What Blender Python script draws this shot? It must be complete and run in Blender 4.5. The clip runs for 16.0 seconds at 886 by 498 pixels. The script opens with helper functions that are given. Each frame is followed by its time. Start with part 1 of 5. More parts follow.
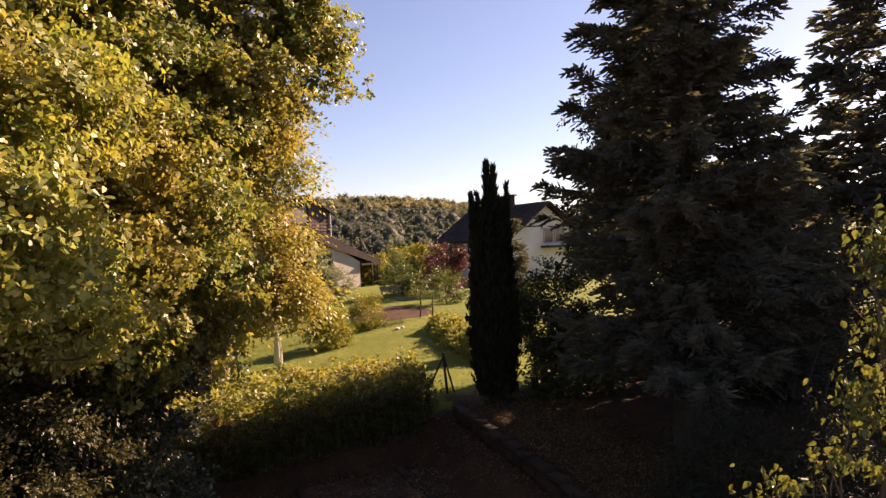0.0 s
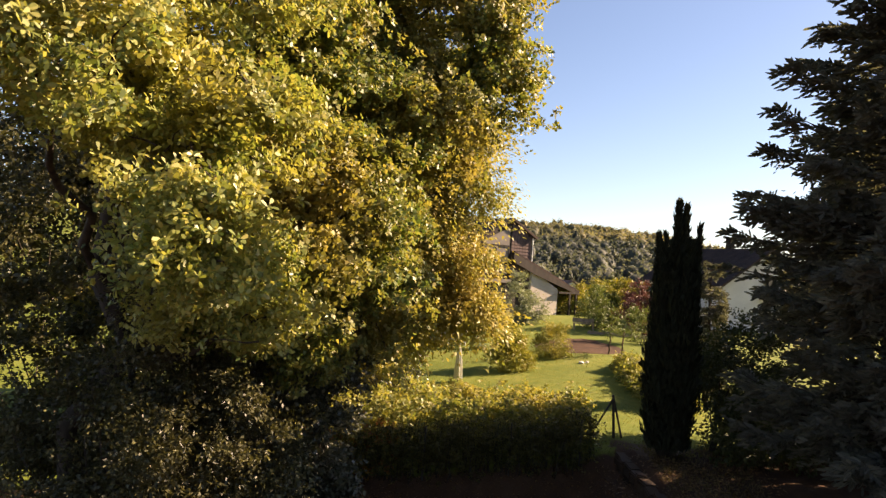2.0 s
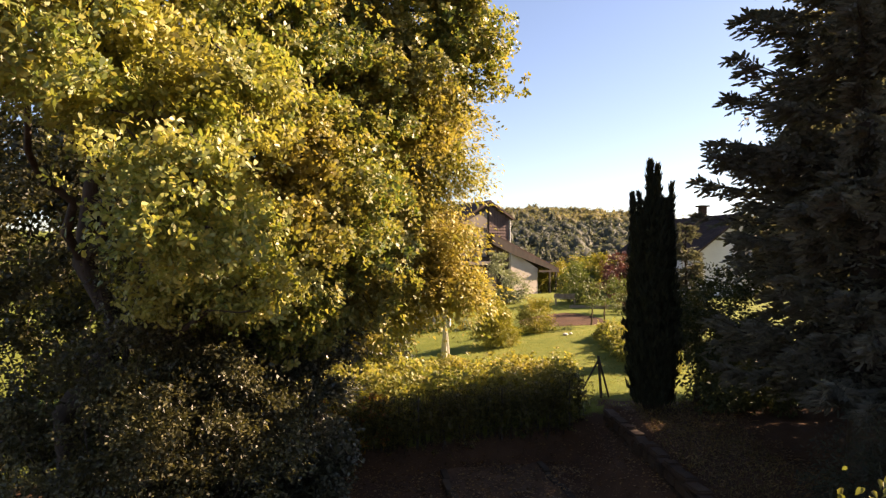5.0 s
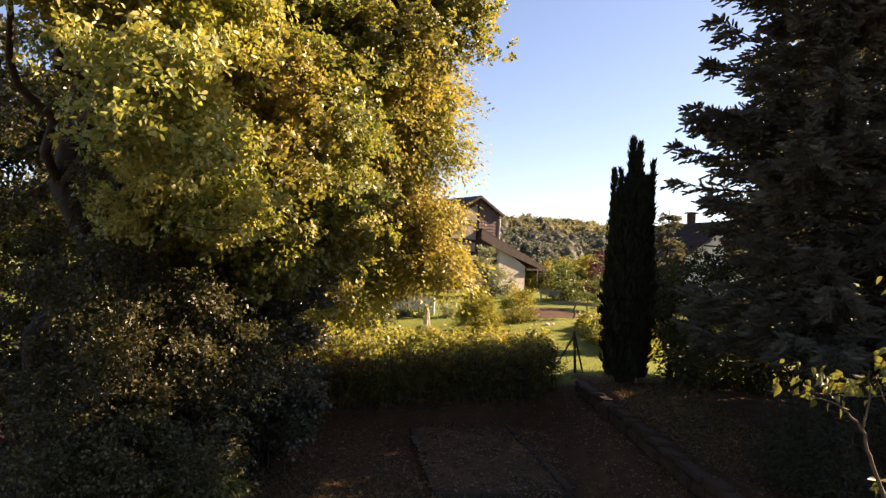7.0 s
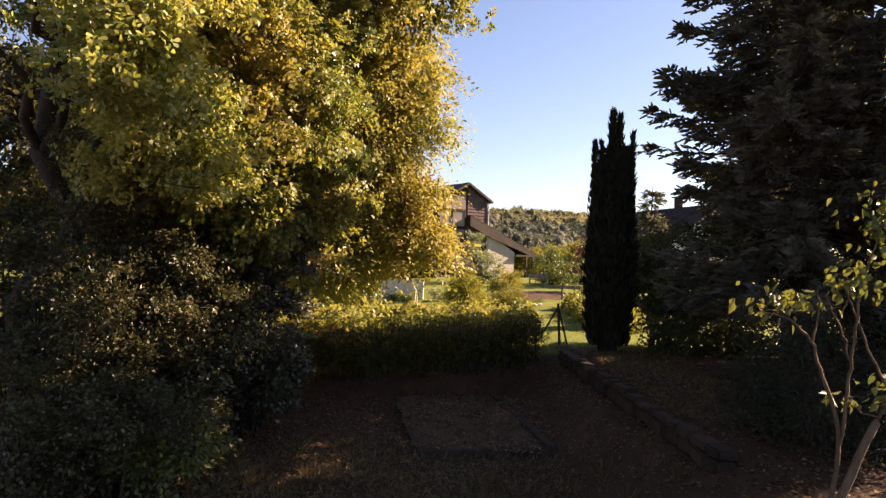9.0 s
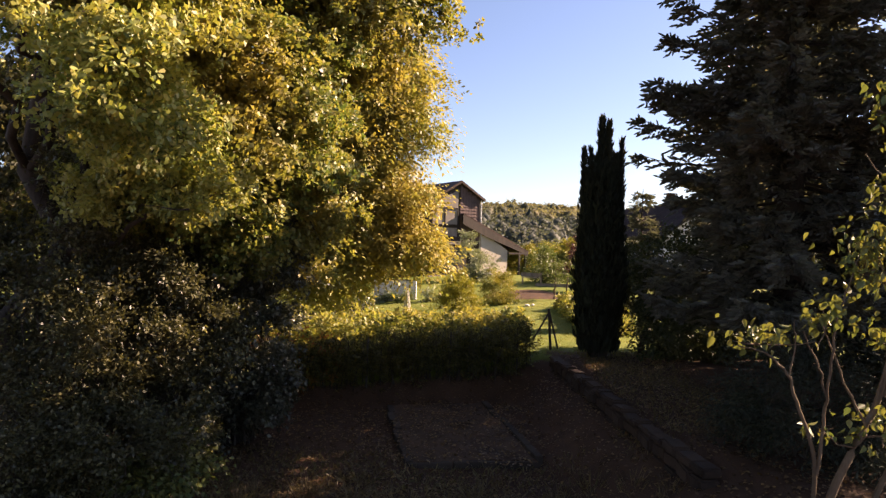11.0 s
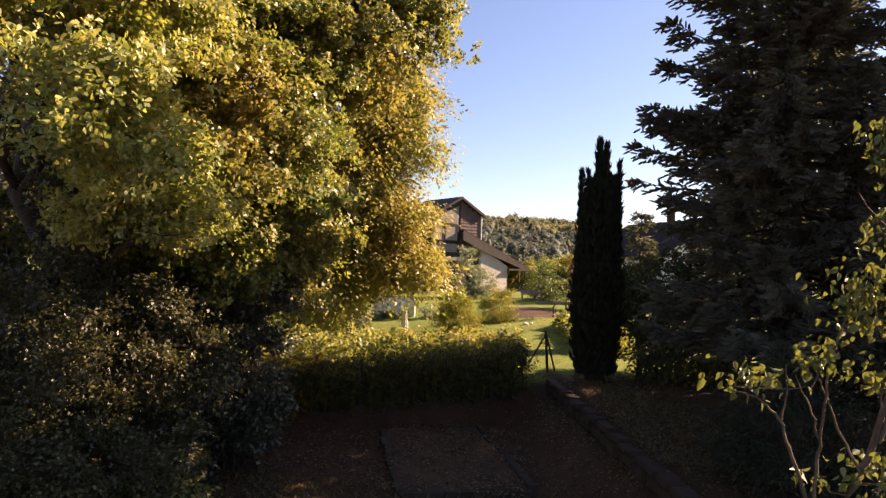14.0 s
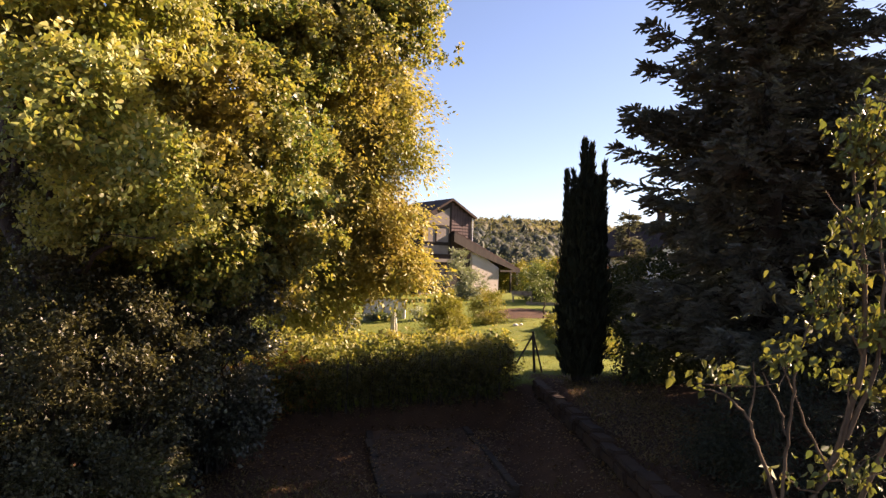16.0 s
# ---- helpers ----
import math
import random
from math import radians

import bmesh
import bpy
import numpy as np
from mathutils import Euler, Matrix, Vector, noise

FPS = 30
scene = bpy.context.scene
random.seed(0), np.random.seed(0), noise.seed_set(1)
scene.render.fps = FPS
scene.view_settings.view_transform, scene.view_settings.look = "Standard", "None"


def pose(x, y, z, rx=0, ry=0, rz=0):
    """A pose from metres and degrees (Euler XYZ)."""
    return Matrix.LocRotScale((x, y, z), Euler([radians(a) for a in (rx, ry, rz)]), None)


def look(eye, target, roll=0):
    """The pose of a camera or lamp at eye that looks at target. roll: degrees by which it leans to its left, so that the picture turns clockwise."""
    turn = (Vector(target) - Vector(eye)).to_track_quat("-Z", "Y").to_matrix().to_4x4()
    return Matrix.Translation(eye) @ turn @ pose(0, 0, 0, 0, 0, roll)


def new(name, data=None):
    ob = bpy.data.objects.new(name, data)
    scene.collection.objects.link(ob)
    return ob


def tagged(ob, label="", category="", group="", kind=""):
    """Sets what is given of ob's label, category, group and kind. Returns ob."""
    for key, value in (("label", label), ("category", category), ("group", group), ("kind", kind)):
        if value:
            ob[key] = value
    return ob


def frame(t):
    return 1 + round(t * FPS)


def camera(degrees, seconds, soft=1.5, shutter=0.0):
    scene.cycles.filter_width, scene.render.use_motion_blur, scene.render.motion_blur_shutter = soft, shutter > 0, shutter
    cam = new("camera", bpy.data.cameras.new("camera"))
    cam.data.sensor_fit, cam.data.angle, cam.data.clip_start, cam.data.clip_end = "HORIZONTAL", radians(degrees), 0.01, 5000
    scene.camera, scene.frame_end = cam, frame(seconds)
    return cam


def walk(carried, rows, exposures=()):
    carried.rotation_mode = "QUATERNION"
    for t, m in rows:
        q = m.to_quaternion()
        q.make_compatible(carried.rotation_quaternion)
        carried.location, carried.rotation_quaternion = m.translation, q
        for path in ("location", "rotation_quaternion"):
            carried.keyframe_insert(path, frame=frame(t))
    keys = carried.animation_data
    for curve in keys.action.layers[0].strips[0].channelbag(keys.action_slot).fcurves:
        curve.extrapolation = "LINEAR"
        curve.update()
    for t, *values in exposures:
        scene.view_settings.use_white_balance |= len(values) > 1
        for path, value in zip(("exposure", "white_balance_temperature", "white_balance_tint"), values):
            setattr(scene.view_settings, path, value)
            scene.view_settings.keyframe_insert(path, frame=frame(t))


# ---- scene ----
cam = camera(69.0, 16.0, 1.4)

PATH = [
    (0, (-1.27, -0.49, 5.041), (-0.962, 1.486, 5.018), -2.6),
    (0.5, (-1.04, -0.553, 5.018), (-0.812, 1.434, 4.973), -0.8),
    (1, (-0.671, -0.577, 5.024), (-0.756, 1.421, 4.993), 1.8),
    (1.5, (-0.375, -0.712, 5.053), (-0.72, 1.258, 5.034), 2.3),
    (2, (-0.318, -0.645, 5.121), (-0.657, 1.325, 5.168), 4.0),
    (2.5, (-0.355, -0.543, 5.278), (-0.61, 1.437, 5.412), 3.6),
    (3, (-0.393, -0.605, 5.313), (-0.611, 1.383, 5.327), 2.3),
    (3.5, (-0.452, -0.749, 5.217), (-0.687, 1.237, 5.216), 1.2),
    (4, (-0.492, -0.86, 5.009), (-0.73, 1.126, 5.011), -1.2),
    (6.5, (0.033, -0.949, 3.76), (-0.266, 1.028, 3.823), 3.3),
    (7, (0.058, -0.986, 3.396), (-0.191, 0.997, 3.442), 2.9),
    (7.5, (0.102, -1.013, 3.136), (-0.092, 0.978, 3.159), 1.1),
    (8, (0.173, -1.095, 2.923), (-0.073, 0.889, 2.953), 0.5),
    (8.5, (0.258, -1.116, 2.801), (0.014, 0.869, 2.844), 1.6),
    (9, (0.354, -1.118, 2.774), (0.13, 0.869, 2.803), 2.1),
    (11.5, (0.453, -1.215, 3.337), (0.263, 0.776, 3.344), 1.2),
    (12, (0.402, -1.23, 3.463), (0.226, 0.762, 3.466), 0.6),
    (12.5, (0.427, -1.203, 3.549), (0.236, 0.788, 3.568), 1.3),
    (13, (0.502, -1.167, 3.572), (0.305, 0.823, 3.584), 2.0),
    (13.5, (0.551, -1.114, 3.537), (0.347, 0.875, 3.565), 2.0),
    (14, (0.596, -1.055, 3.429), (0.384, 0.933, 3.48), 2.1),
    (14.5, (0.66, -1.049, 3.316), (0.441, 0.939, 3.334), 2.2),
    (15, (0.723, -1.025, 3.26), (0.527, 0.966, 3.255), 1.7),
    (15.5, (0.753, -1.002, 3.356), (0.574, 0.99, 3.413), 1.7),
    (16, (0.831, -1.024, 3.418), (0.638, 0.965, 3.476), 1.7),
]
walk(cam, [(t, look(e, g, r)) for t, e, g, r in PATH],
     [(t, stops, warm, tint) for t, stops, warm, tint in (
         (0.0, 1.84, 8000, 36), (0.6, 1.88, 8000, 34), (1.0, 1.96, 8050, 29), (1.5, 2.03, 8050, 26), (2.0, 2.06, 8050, 23), (2.5, 1.94, 8000, 21), (3.0, 1.9, 8000, 21), (4.0, 2.02, 8000, 23),
         (6.5, 2.36, 8250, 28), (7.0, 2.22, 8000, 27), (8.0, 2.22, 7950, 28), (10.0, 2.18, 7800, 30), (14.0, 2.16, 7600, 31), (14.5, 2.22, 7650, 31), (15.0, 2.36, 7850, 32), (15.5, 2.26, 7700, 31), (16.0, 2.2, 7600, 31))])

# ---------------------------------------------------------------- light
SUN_AZ, SUN_EL = 62.0, 29.0          # degrees clockwise from +y, degrees above the horizon
world = bpy.data.worlds.new("sky")
scene.world = world
world.use_nodes = True
wn, wl = world.node_tree.nodes, world.node_tree.links
wn.clear()
sky = wn.new("ShaderNodeTexSky")
sky.sky_type = "NISHITA"
sky.sun_disc = False
sky.sun_elevation, sky.sun_rotation = radians(SUN_EL), radians(SUN_AZ)
sky.altitude, sky.air_density, sky.dust_density, sky.ozone_density = 300, 1.0, 0.5, 4.0
bg = wn.new("ShaderNodeBackground")
bg.inputs["Strength"].default_value = 0.05
wo = wn.new("ShaderNodeOutputWorld")
wl.new(sky.outputs[0], bg.inputs[0])
wl.new(bg.outputs[0], wo.inputs[0])

sun_dir = Vector((math.sin(radians(SUN_AZ)) * math.cos(radians(SUN_EL)),
                  math.cos(radians(SUN_AZ)) * math.cos(radians(SUN_EL)), math.sin(radians(SUN_EL))))
sun_data = bpy.data.lights.new("sun", "SUN")
sun_data.energy, sun_data.angle, sun_data.color = 5.0, radians(0.53), (1.0, 0.86, 0.66)
sun = new("sun", sun_data)
sun.matrix_world = look(sun_dir * 60, (0, 0, 0))


# ---------------------------------------------------------------- materials
def node_material(name):
    m = bpy.data.materials.new(name)
    m.use_nodes = True
    n = m.node_tree.nodes
    n.clear()
    out = n.new("ShaderNodeOutputMaterial")
    return m, n, m.node_tree.links, out


def ramp_node(n, stops):
    r = n.new("ShaderNodeValToRGB")
    e = r.color_ramp.elements
    while len(e) < len(stops):
        e.new(0.5)
    for item, (p, c) in zip(e, stops):
        item.position, item.color = p, (*c, 1)
    return r


def leaf_material(name, shades, clump, clump_scale=0.8, translucent=0.28, gloss=0.3, rough=0.5):
    """Leaves: every leaf takes its own shade, whole clumps turn towards the clump colour."""
    m, n, l, out = node_material(name)
    geo = n.new("ShaderNodeNewGeometry")
    k = len(shades)
    r = ramp_node(n, [(i / max(1, k - 1), c) for i, c in enumerate(shades)])
    l.new(geo.outputs["Random Per Island"], r.inputs[0])
    tex = n.new("ShaderNodeTexNoise")
    tex.inputs["Scale"].default_value, tex.inputs["Detail"].default_value = clump_scale, 3
    l.new(geo.outputs["Position"], tex.inputs["Vector"])
    rr = ramp_node(n, [(0.42, (0, 0, 0)), (0.64, (1, 1, 1))])
    l.new(tex.outputs["Fac"], rr.inputs[0])
    mix = n.new("ShaderNodeMix")
    mix.data_type = "RGBA"
    l.new(rr.outputs[0], mix.inputs["Factor"])
    l.new(r.outputs[0], mix.inputs["A"])
    mix.inputs["B"].default_value = (*clump, 1)
    half = n.new("ShaderNodeMix")
    half.data_type = "RGBA"
    half.inputs["Factor"].default_value = 0.6
    l.new(r.outputs[0], half.inputs["A"])
    l.new(mix.outputs["Result"], half.inputs["B"])
    p = n.new("ShaderNodeBsdfPrincipled")
    p.inputs["Roughness"].default_value = rough
    p.inputs["Specular IOR Level"].default_value = gloss
    l.new(half.outputs["Result"], p.inputs["Base Color"])
    t = n.new("ShaderNodeBsdfTranslucent")
    warm = n.new("ShaderNodeMix")
    warm.data_type, warm.blend_type = "RGBA", "MULTIPLY"
    warm.inputs["Factor"].default_value = 1.0
    warm.inputs["B"].default_value = (1.36, 1.33, 0.75, 1)
    l.new(half.outputs["Result"], warm.inputs["A"])
    l.new(warm.outputs["Result"], t.inputs["Color"])
    s = n.new("ShaderNodeMixShader")
    s.inputs[0].default_value = translucent
    l.new(p.outputs[0], s.inputs[1])
    l.new(t.outputs[0], s.inputs[2])
    l.new(s.outputs[0], out.inputs[0])
    return m


def rough_material(name, dark, light, scale=3.0, fine=40.0, rough=0.85, bump=0.3, metal=0.0, spec=0.3, stretch=(1, 1, 1), random=0.0):
    """A solid surface with stains at one scale and grain at another."""
    m, n, l, out = node_material(name)
    co = n.new("ShaderNodeTexCoord")
    mp = n.new("ShaderNodeMapping")
    mp.inputs["Scale"].default_value = stretch
    l.new(co.outputs["Object"], mp.inputs[0])
    a, b = n.new("ShaderNodeTexNoise"), n.new("ShaderNodeTexNoise")
    a.inputs["Scale"].default_value, a.inputs["Detail"].default_value = scale, 6
    b.inputs["Scale"].default_value, b.inputs["Detail"].default_value = fine, 4
    for x in (a, b):
        l.new(mp.outputs[0], x.inputs["Vector"])
    add = n.new("ShaderNodeMath")
    add.operation = "MULTIPLY_ADD"
    l.new(b.outputs["Fac"], add.inputs[0])
    add.inputs[1].default_value = 0.45
    l.new(a.outputs["Fac"], add.inputs[2])
    last = add.outputs[0]
    if random:
        info = n.new("ShaderNodeObjectInfo")
        more = n.new("ShaderNodeMath")
        more.operation = "MULTIPLY_ADD"
        l.new(info.outputs["Random"], more.inputs[0])
        more.inputs[1].default_value = random
        l.new(last, more.inputs[2])
        last = more.outputs[0]
    r = ramp_node(n, [(0.45, dark), (0.95, light)])
    l.new(last, r.inputs[0])
    p = n.new("ShaderNodeBsdfPrincipled")
    p.inputs["Roughness"].default_value, p.inputs["Metallic"].default_value = rough, metal
    p.inputs["Specular IOR Level"].default_value = spec
    l.new(r.outputs[0], p.inputs["Base Color"])
    bp = n.new("ShaderNodeBump")
    bp.inputs["Strength"].default_value, bp.inputs["Distance"].default_value = bump, 0.02
    l.new(last, bp.inputs["Height"])
    l.new(bp.outputs[0], p.inputs["Normal"])
    l.new(p.outputs[0], out.inputs[0])
    return m


def glass_material(name):
    m, n, l, out = node_material(name)
    p = n.new("ShaderNodeBsdfPrincipled")
    p.inputs["Base Color"].default_value = (0.03, 0.035, 0.04, 1)
    p.inputs["Roughness"].default_value = 0.06
    p.inputs["Specular IOR Level"].default_value = 0.8
    l.new(p.outputs[0], out.inputs[0])
    return m


M_OAK = leaf_material("oak_leaf", [(0.1, 0.135, 0.036), (0.18, 0.215, 0.055), (0.27, 0.285, 0.078), (0.37, 0.32, 0.09)], (0.34, 0.29, 0.075), 0.7, 0.38, 0.45, 0.45)
M_MAPLE = leaf_material("maple_leaf", [(0.07, 0.11, 0.03), (0.13, 0.17, 0.044), (0.2, 0.21, 0.056), (0.29, 0.245, 0.068)], (0.31, 0.23, 0.066), 0.4, 0.4, 0.35, 0.48)
M_BEECH = leaf_material("beech_leaf", [(0.18, 0.2, 0.048), (0.235, 0.24, 0.06), (0.28, 0.265, 0.07), (0.33, 0.265, 0.076)], (0.34, 0.25, 0.07), 0.35, 0.36, 0.35, 0.5)
# the palest ivy shade stands for lit flecks and glints among dark leaves
M_IVY = leaf_material("ivy_leaf", [(0.022, 0.028, 0.017), (0.042, 0.048, 0.028), (0.066, 0.07, 0.042), (0.15, 0.145, 0.095)], (0.056, 0.054, 0.033), 0.9, 0.2, 0.5, 0.42)
# shrub greens dimmed for missing shade, with a pale stop as lit flecks
M_SHRUB = leaf_material("shrub_leaf", [(0.024, 0.028, 0.012), (0.046, 0.048, 0.019), (0.076, 0.074, 0.029), (0.15, 0.138, 0.06)], (0.066, 0.057, 0.026), 0.8, 0.3, 0.42, 0.44)
# hedge greens lowered for its shade; the bramble set below stays lighter
M_HEDGE = leaf_material("shaded_hedge_leaf", [(0.034, 0.04, 0.013), (0.06, 0.066, 0.02), (0.105, 0.104, 0.03), (0.18, 0.158, 0.046)], (0.1, 0.082, 0.03), 0.6, 0.45, 0.35, 0.45)
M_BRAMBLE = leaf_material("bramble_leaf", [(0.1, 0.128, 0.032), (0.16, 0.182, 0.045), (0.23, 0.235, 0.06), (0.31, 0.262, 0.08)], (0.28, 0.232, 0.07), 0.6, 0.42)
M_HEDGE_RUST = leaf_material("rusty_leaf", [(0.16, 0.05, 0.03), (0.24, 0.12, 0.03), (0.28, 0.2, 0.03)], (0.3, 0.12, 0.03), 0.9)
M_LILAC = leaf_material("lilac_leaf", [(0.065, 0.09, 0.03), (0.1, 0.13, 0.038), (0.145, 0.155, 0.042), (0.21, 0.185, 0.045)], (0.15, 0.15, 0.045), 1.2, 0.27)
M_SPRUCE = leaf_material("spruce_needle", [(0.07, 0.075, 0.062), (0.105, 0.11, 0.092), (0.155, 0.155, 0.126)], (0.108, 0.102, 0.081), 0.6, 0.32, 0.3, 0.6)
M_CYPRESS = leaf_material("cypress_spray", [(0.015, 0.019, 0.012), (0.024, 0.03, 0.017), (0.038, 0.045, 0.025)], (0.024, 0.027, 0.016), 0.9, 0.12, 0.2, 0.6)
M_DARKBUSH = leaf_material("laurel_leaf", [(0.03, 0.042, 0.018), (0.05, 0.066, 0.026), (0.085, 0.095, 0.036)], (0.06, 0.062, 0.026), 0.8, 0.3)
M_GARDEN = leaf_material("garden_shrub_leaf", [(0.12, 0.14, 0.02), (0.2, 0.2, 0.03), (0.28, 0.25, 0.04)], (0.28, 0.22, 0.04), 1.0)
M_GREENBUSH = leaf_material("green_shrub_leaf", [(0.05, 0.08, 0.02), (0.09, 0.12, 0.03), (0.13, 0.15, 0.05)], (0.12, 0.14, 0.04), 0.9)
M_PURPLE = leaf_material("purple_leaf", [(0.06, 0.022, 0.028), (0.1, 0.036, 0.04), (0.14, 0.06, 0.05)], (0.09, 0.035, 0.035), 0.8)
M_SILVER = leaf_material("silver_leaf", [(0.13, 0.16, 0.1), (0.2, 0.23, 0.15), (0.26, 0.28, 0.19)], (0.18, 0.2, 0.12), 0.8)
# far woods: the haze's lift and blue are put into both leaf colours
M_FOREST = leaf_material("forest_leaf_lit_haze", [(0.09, 0.1, 0.076), (0.11, 0.116, 0.08), (0.13, 0.128, 0.08), (0.16, 0.145, 0.082)], (0.19, 0.16, 0.082), 0.02, 0.5, 0.2, 0.7)
M_FORESTDARK = leaf_material("forest_needle_dim_haze", [(0.052, 0.066, 0.062), (0.064, 0.078, 0.07), (0.078, 0.088, 0.074), (0.1, 0.105, 0.08)], (0.09, 0.095, 0.074), 0.03, 0.4, 0.2, 0.7)
M_GRASS = leaf_material("grass_blade", [(0.072, 0.088, 0.013), (0.12, 0.13, 0.02), (0.185, 0.165, 0.036)], (0.165, 0.148, 0.034), 0.5, 0.4)
M_DRYGRASS = leaf_material("dry_grass_blade", [(0.075, 0.07, 0.024), (0.13, 0.1, 0.042), (0.19, 0.14, 0.065)], (0.14, 0.09, 0.045), 0.7, 0.3)
M_DEADLEAF = leaf_material("fallen_leaf", [(0.08, 0.04, 0.016), (0.15, 0.08, 0.03), (0.24, 0.155, 0.06)], (0.115, 0.065, 0.026), 0.7, 0.2)

M_BARK = rough_material("bark", (0.016, 0.013, 0.01), (0.07, 0.052, 0.038), 6, 40, 0.95, 0.8, stretch=(1, 1, 0.3))
M_PALEBARK = rough_material("pale_bark", (0.055, 0.04, 0.027), (0.16, 0.118, 0.078), 8, 60, 0.95, 0.5, spec=0.1, stretch=(1, 1, 0.3))
M_WHITEWALL = rough_material("white_render", (0.36, 0.315, 0.275), (0.52, 0.46, 0.41), 0.5, 30, 0.9, 0.15)
M_GREYWALL = rough_material("grey_render", (0.50, 0.47, 0.45), (0.70, 0.67, 0.64), 0.5, 30, 0.9, 0.15)
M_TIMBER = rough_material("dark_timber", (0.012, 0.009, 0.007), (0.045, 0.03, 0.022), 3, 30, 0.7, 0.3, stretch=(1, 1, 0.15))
M_POST = rough_material("weathered_post", (0.02, 0.017, 0.014), (0.08, 0.065, 0.05), 4, 40, 0.9, 0.4, stretch=(1, 1, 0.2))
M_PANEL = rough_material("blind_cloth", (0.14, 0.12, 0.105), (0.24, 0.21, 0.185), 0.6, 20, 0.9, 0.1)
M_GLASS = glass_material("window_glass")
M_PIPE = rough_material("zinc_pipe", (0.35, 0.35, 0.35), (0.6, 0.6, 0.6), 2, 20, 0.5, 0.1, metal=0.4)
# concrete darkened far down so the kerb carries the bed's edge shadow
M_CONCRETE = rough_material("old_concrete_dark", (0.012, 0.009, 0.006), (0.055, 0.038, 0.026), 2.5, 30, 0.95, 0.5, random=0.25)
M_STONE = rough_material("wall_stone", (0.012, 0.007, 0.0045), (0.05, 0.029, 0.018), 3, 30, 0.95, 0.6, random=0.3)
M_SOIL = rough_material("soil", (0.03, 0.0155, 0.0085), (0.105, 0.057, 0.031), 1.8, 35, 1.0, 0.8)
M_CLOTH = rough_material("white_cloth", (0.5, 0.47, 0.42), (0.78, 0.75, 0.68), 4, 40, 0.9, 0.2, stretch=(1, 1, 0.1))
M_WOOD = rough_material("garden_wood", (0.13, 0.09, 0.06), (0.34, 0.27, 0.19), 3, 30, 0.8, 0.3)
M_TILE = rough_material("clay_tile", (0.045, 0.03, 0.03), (0.115, 0.076, 0.07), 1.2, 25, 0.85, 0.4, random=0.2)
M_TILE_DARK = rough_material("dark_roof_tile", (0.022, 0.014, 0.012), (0.065, 0.038, 0.03), 1.2, 25, 0.85, 0.4)


def ground_material():
    """Turf that thins to bare soil where the mesh's soil attribute says so."""
    m, n, l, out = node_material("ground")
    geo = n.new("ShaderNodeNewGeometry")

    def noise_tex(scale, detail=6):
        t = n.new("ShaderNodeTexNoise")
        t.inputs["Scale"].default_value, t.inputs["Detail"].default_value = scale, detail
        l.new(geo.outputs["Position"], t.inputs["Vector"])
        return t
    big, mid, fine = noise_tex(0.22), noise_tex(2.2), noise_tex(24)
    grass = ramp_node(n, [(0.3, (0.06, 0.084, 0.011)), (0.5, (0.098, 0.122, 0.016)), (0.68, (0.165, 0.165, 0.034))])
    add = n.new("ShaderNodeMath")
    add.operation = "MULTIPLY_ADD"
    l.new(fine.outputs["Fac"], add.inputs[0])
    add.inputs[1].default_value = 0.4
    sub = n.new("ShaderNodeMath")
    sub.operation = "MULTIPLY_ADD"
    l.new(mid.outputs["Fac"], sub.inputs[0])
    sub.inputs[1].default_value = 0.4
    half = n.new("ShaderNodeMath")
    half.operation = "MULTIPLY_ADD"
    l.new(big.outputs["Fac"], half.inputs[0])
    half.inputs[1].default_value, half.inputs[2].default_value = 0.5, -0.15
    l.new(half.outputs[0], sub.inputs[2])
    l.new(sub.outputs[0], add.inputs[2])
    l.new(add.outputs[0], grass.inputs[0])
    soil = ramp_node(n, [(0.3, (0.025, 0.0135, 0.0075)), (0.52, (0.062, 0.0315, 0.0175)), (0.75, (0.115, 0.064, 0.036))])
    l.new(add.outputs[0], soil.inputs[0])
    att = n.new("ShaderNodeAttribute")
    att.attribute_name = "soil"
    edge = n.new("ShaderNodeMath")
    edge.operation = "MULTIPLY_ADD"
    l.new(mid.outputs["Fac"], edge.inputs[0])
    edge.inputs[1].default_value = 0.8
    shift = n.new("ShaderNodeMath")
    shift.operation = "SUBTRACT"
    l.new(att.outputs["Fac"], shift.inputs[0])
    shift.inputs[1].default_value = 0.4
    l.new(shift.outputs[0], edge.inputs[2])
    step = ramp_node(n, [(0.4, (0, 0, 0)), (0.6, (1, 1, 1))])
    l.new(edge.outputs[0], step.inputs[0])
    mix = n.new("ShaderNodeMix")
    mix.data_type = "RGBA"
    l.new(step.outputs[0], mix.inputs["Factor"])
    l.new(grass.outputs[0], mix.inputs["A"])
    l.new(soil.outputs[0], mix.inputs["B"])
    p = n.new("ShaderNodeBsdfPrincipled")
    p.inputs["Roughness"].default_value = 0.95
    p.inputs["Specular IOR Level"].default_value = 0.15
    l.new(mix.outputs["Result"], p.inputs["Base Color"])
    bp = n.new("ShaderNodeBump")
    bp.inputs["Strength"].default_value, bp.inputs["Distance"].default_value = 0.8, 0.05
    l.new(add.outputs[0], bp.inputs["Height"])
    l.new(bp.outputs[0], p.inputs["Normal"])
    l.new(p.outputs[0], out.inputs[0])
    return m


M_GROUND = ground_material()

# ---------------------------------------------------------------- mesh helpers


def part(name, bm, material, parent=None, label=""):
    me = bpy.data.meshes.new(name)
    bm.to_mesh(me)
    bm.free()
    me.materials.append(material)
    ob = new(name, me)
    ob.parent = parent
    return tagged(ob, label)


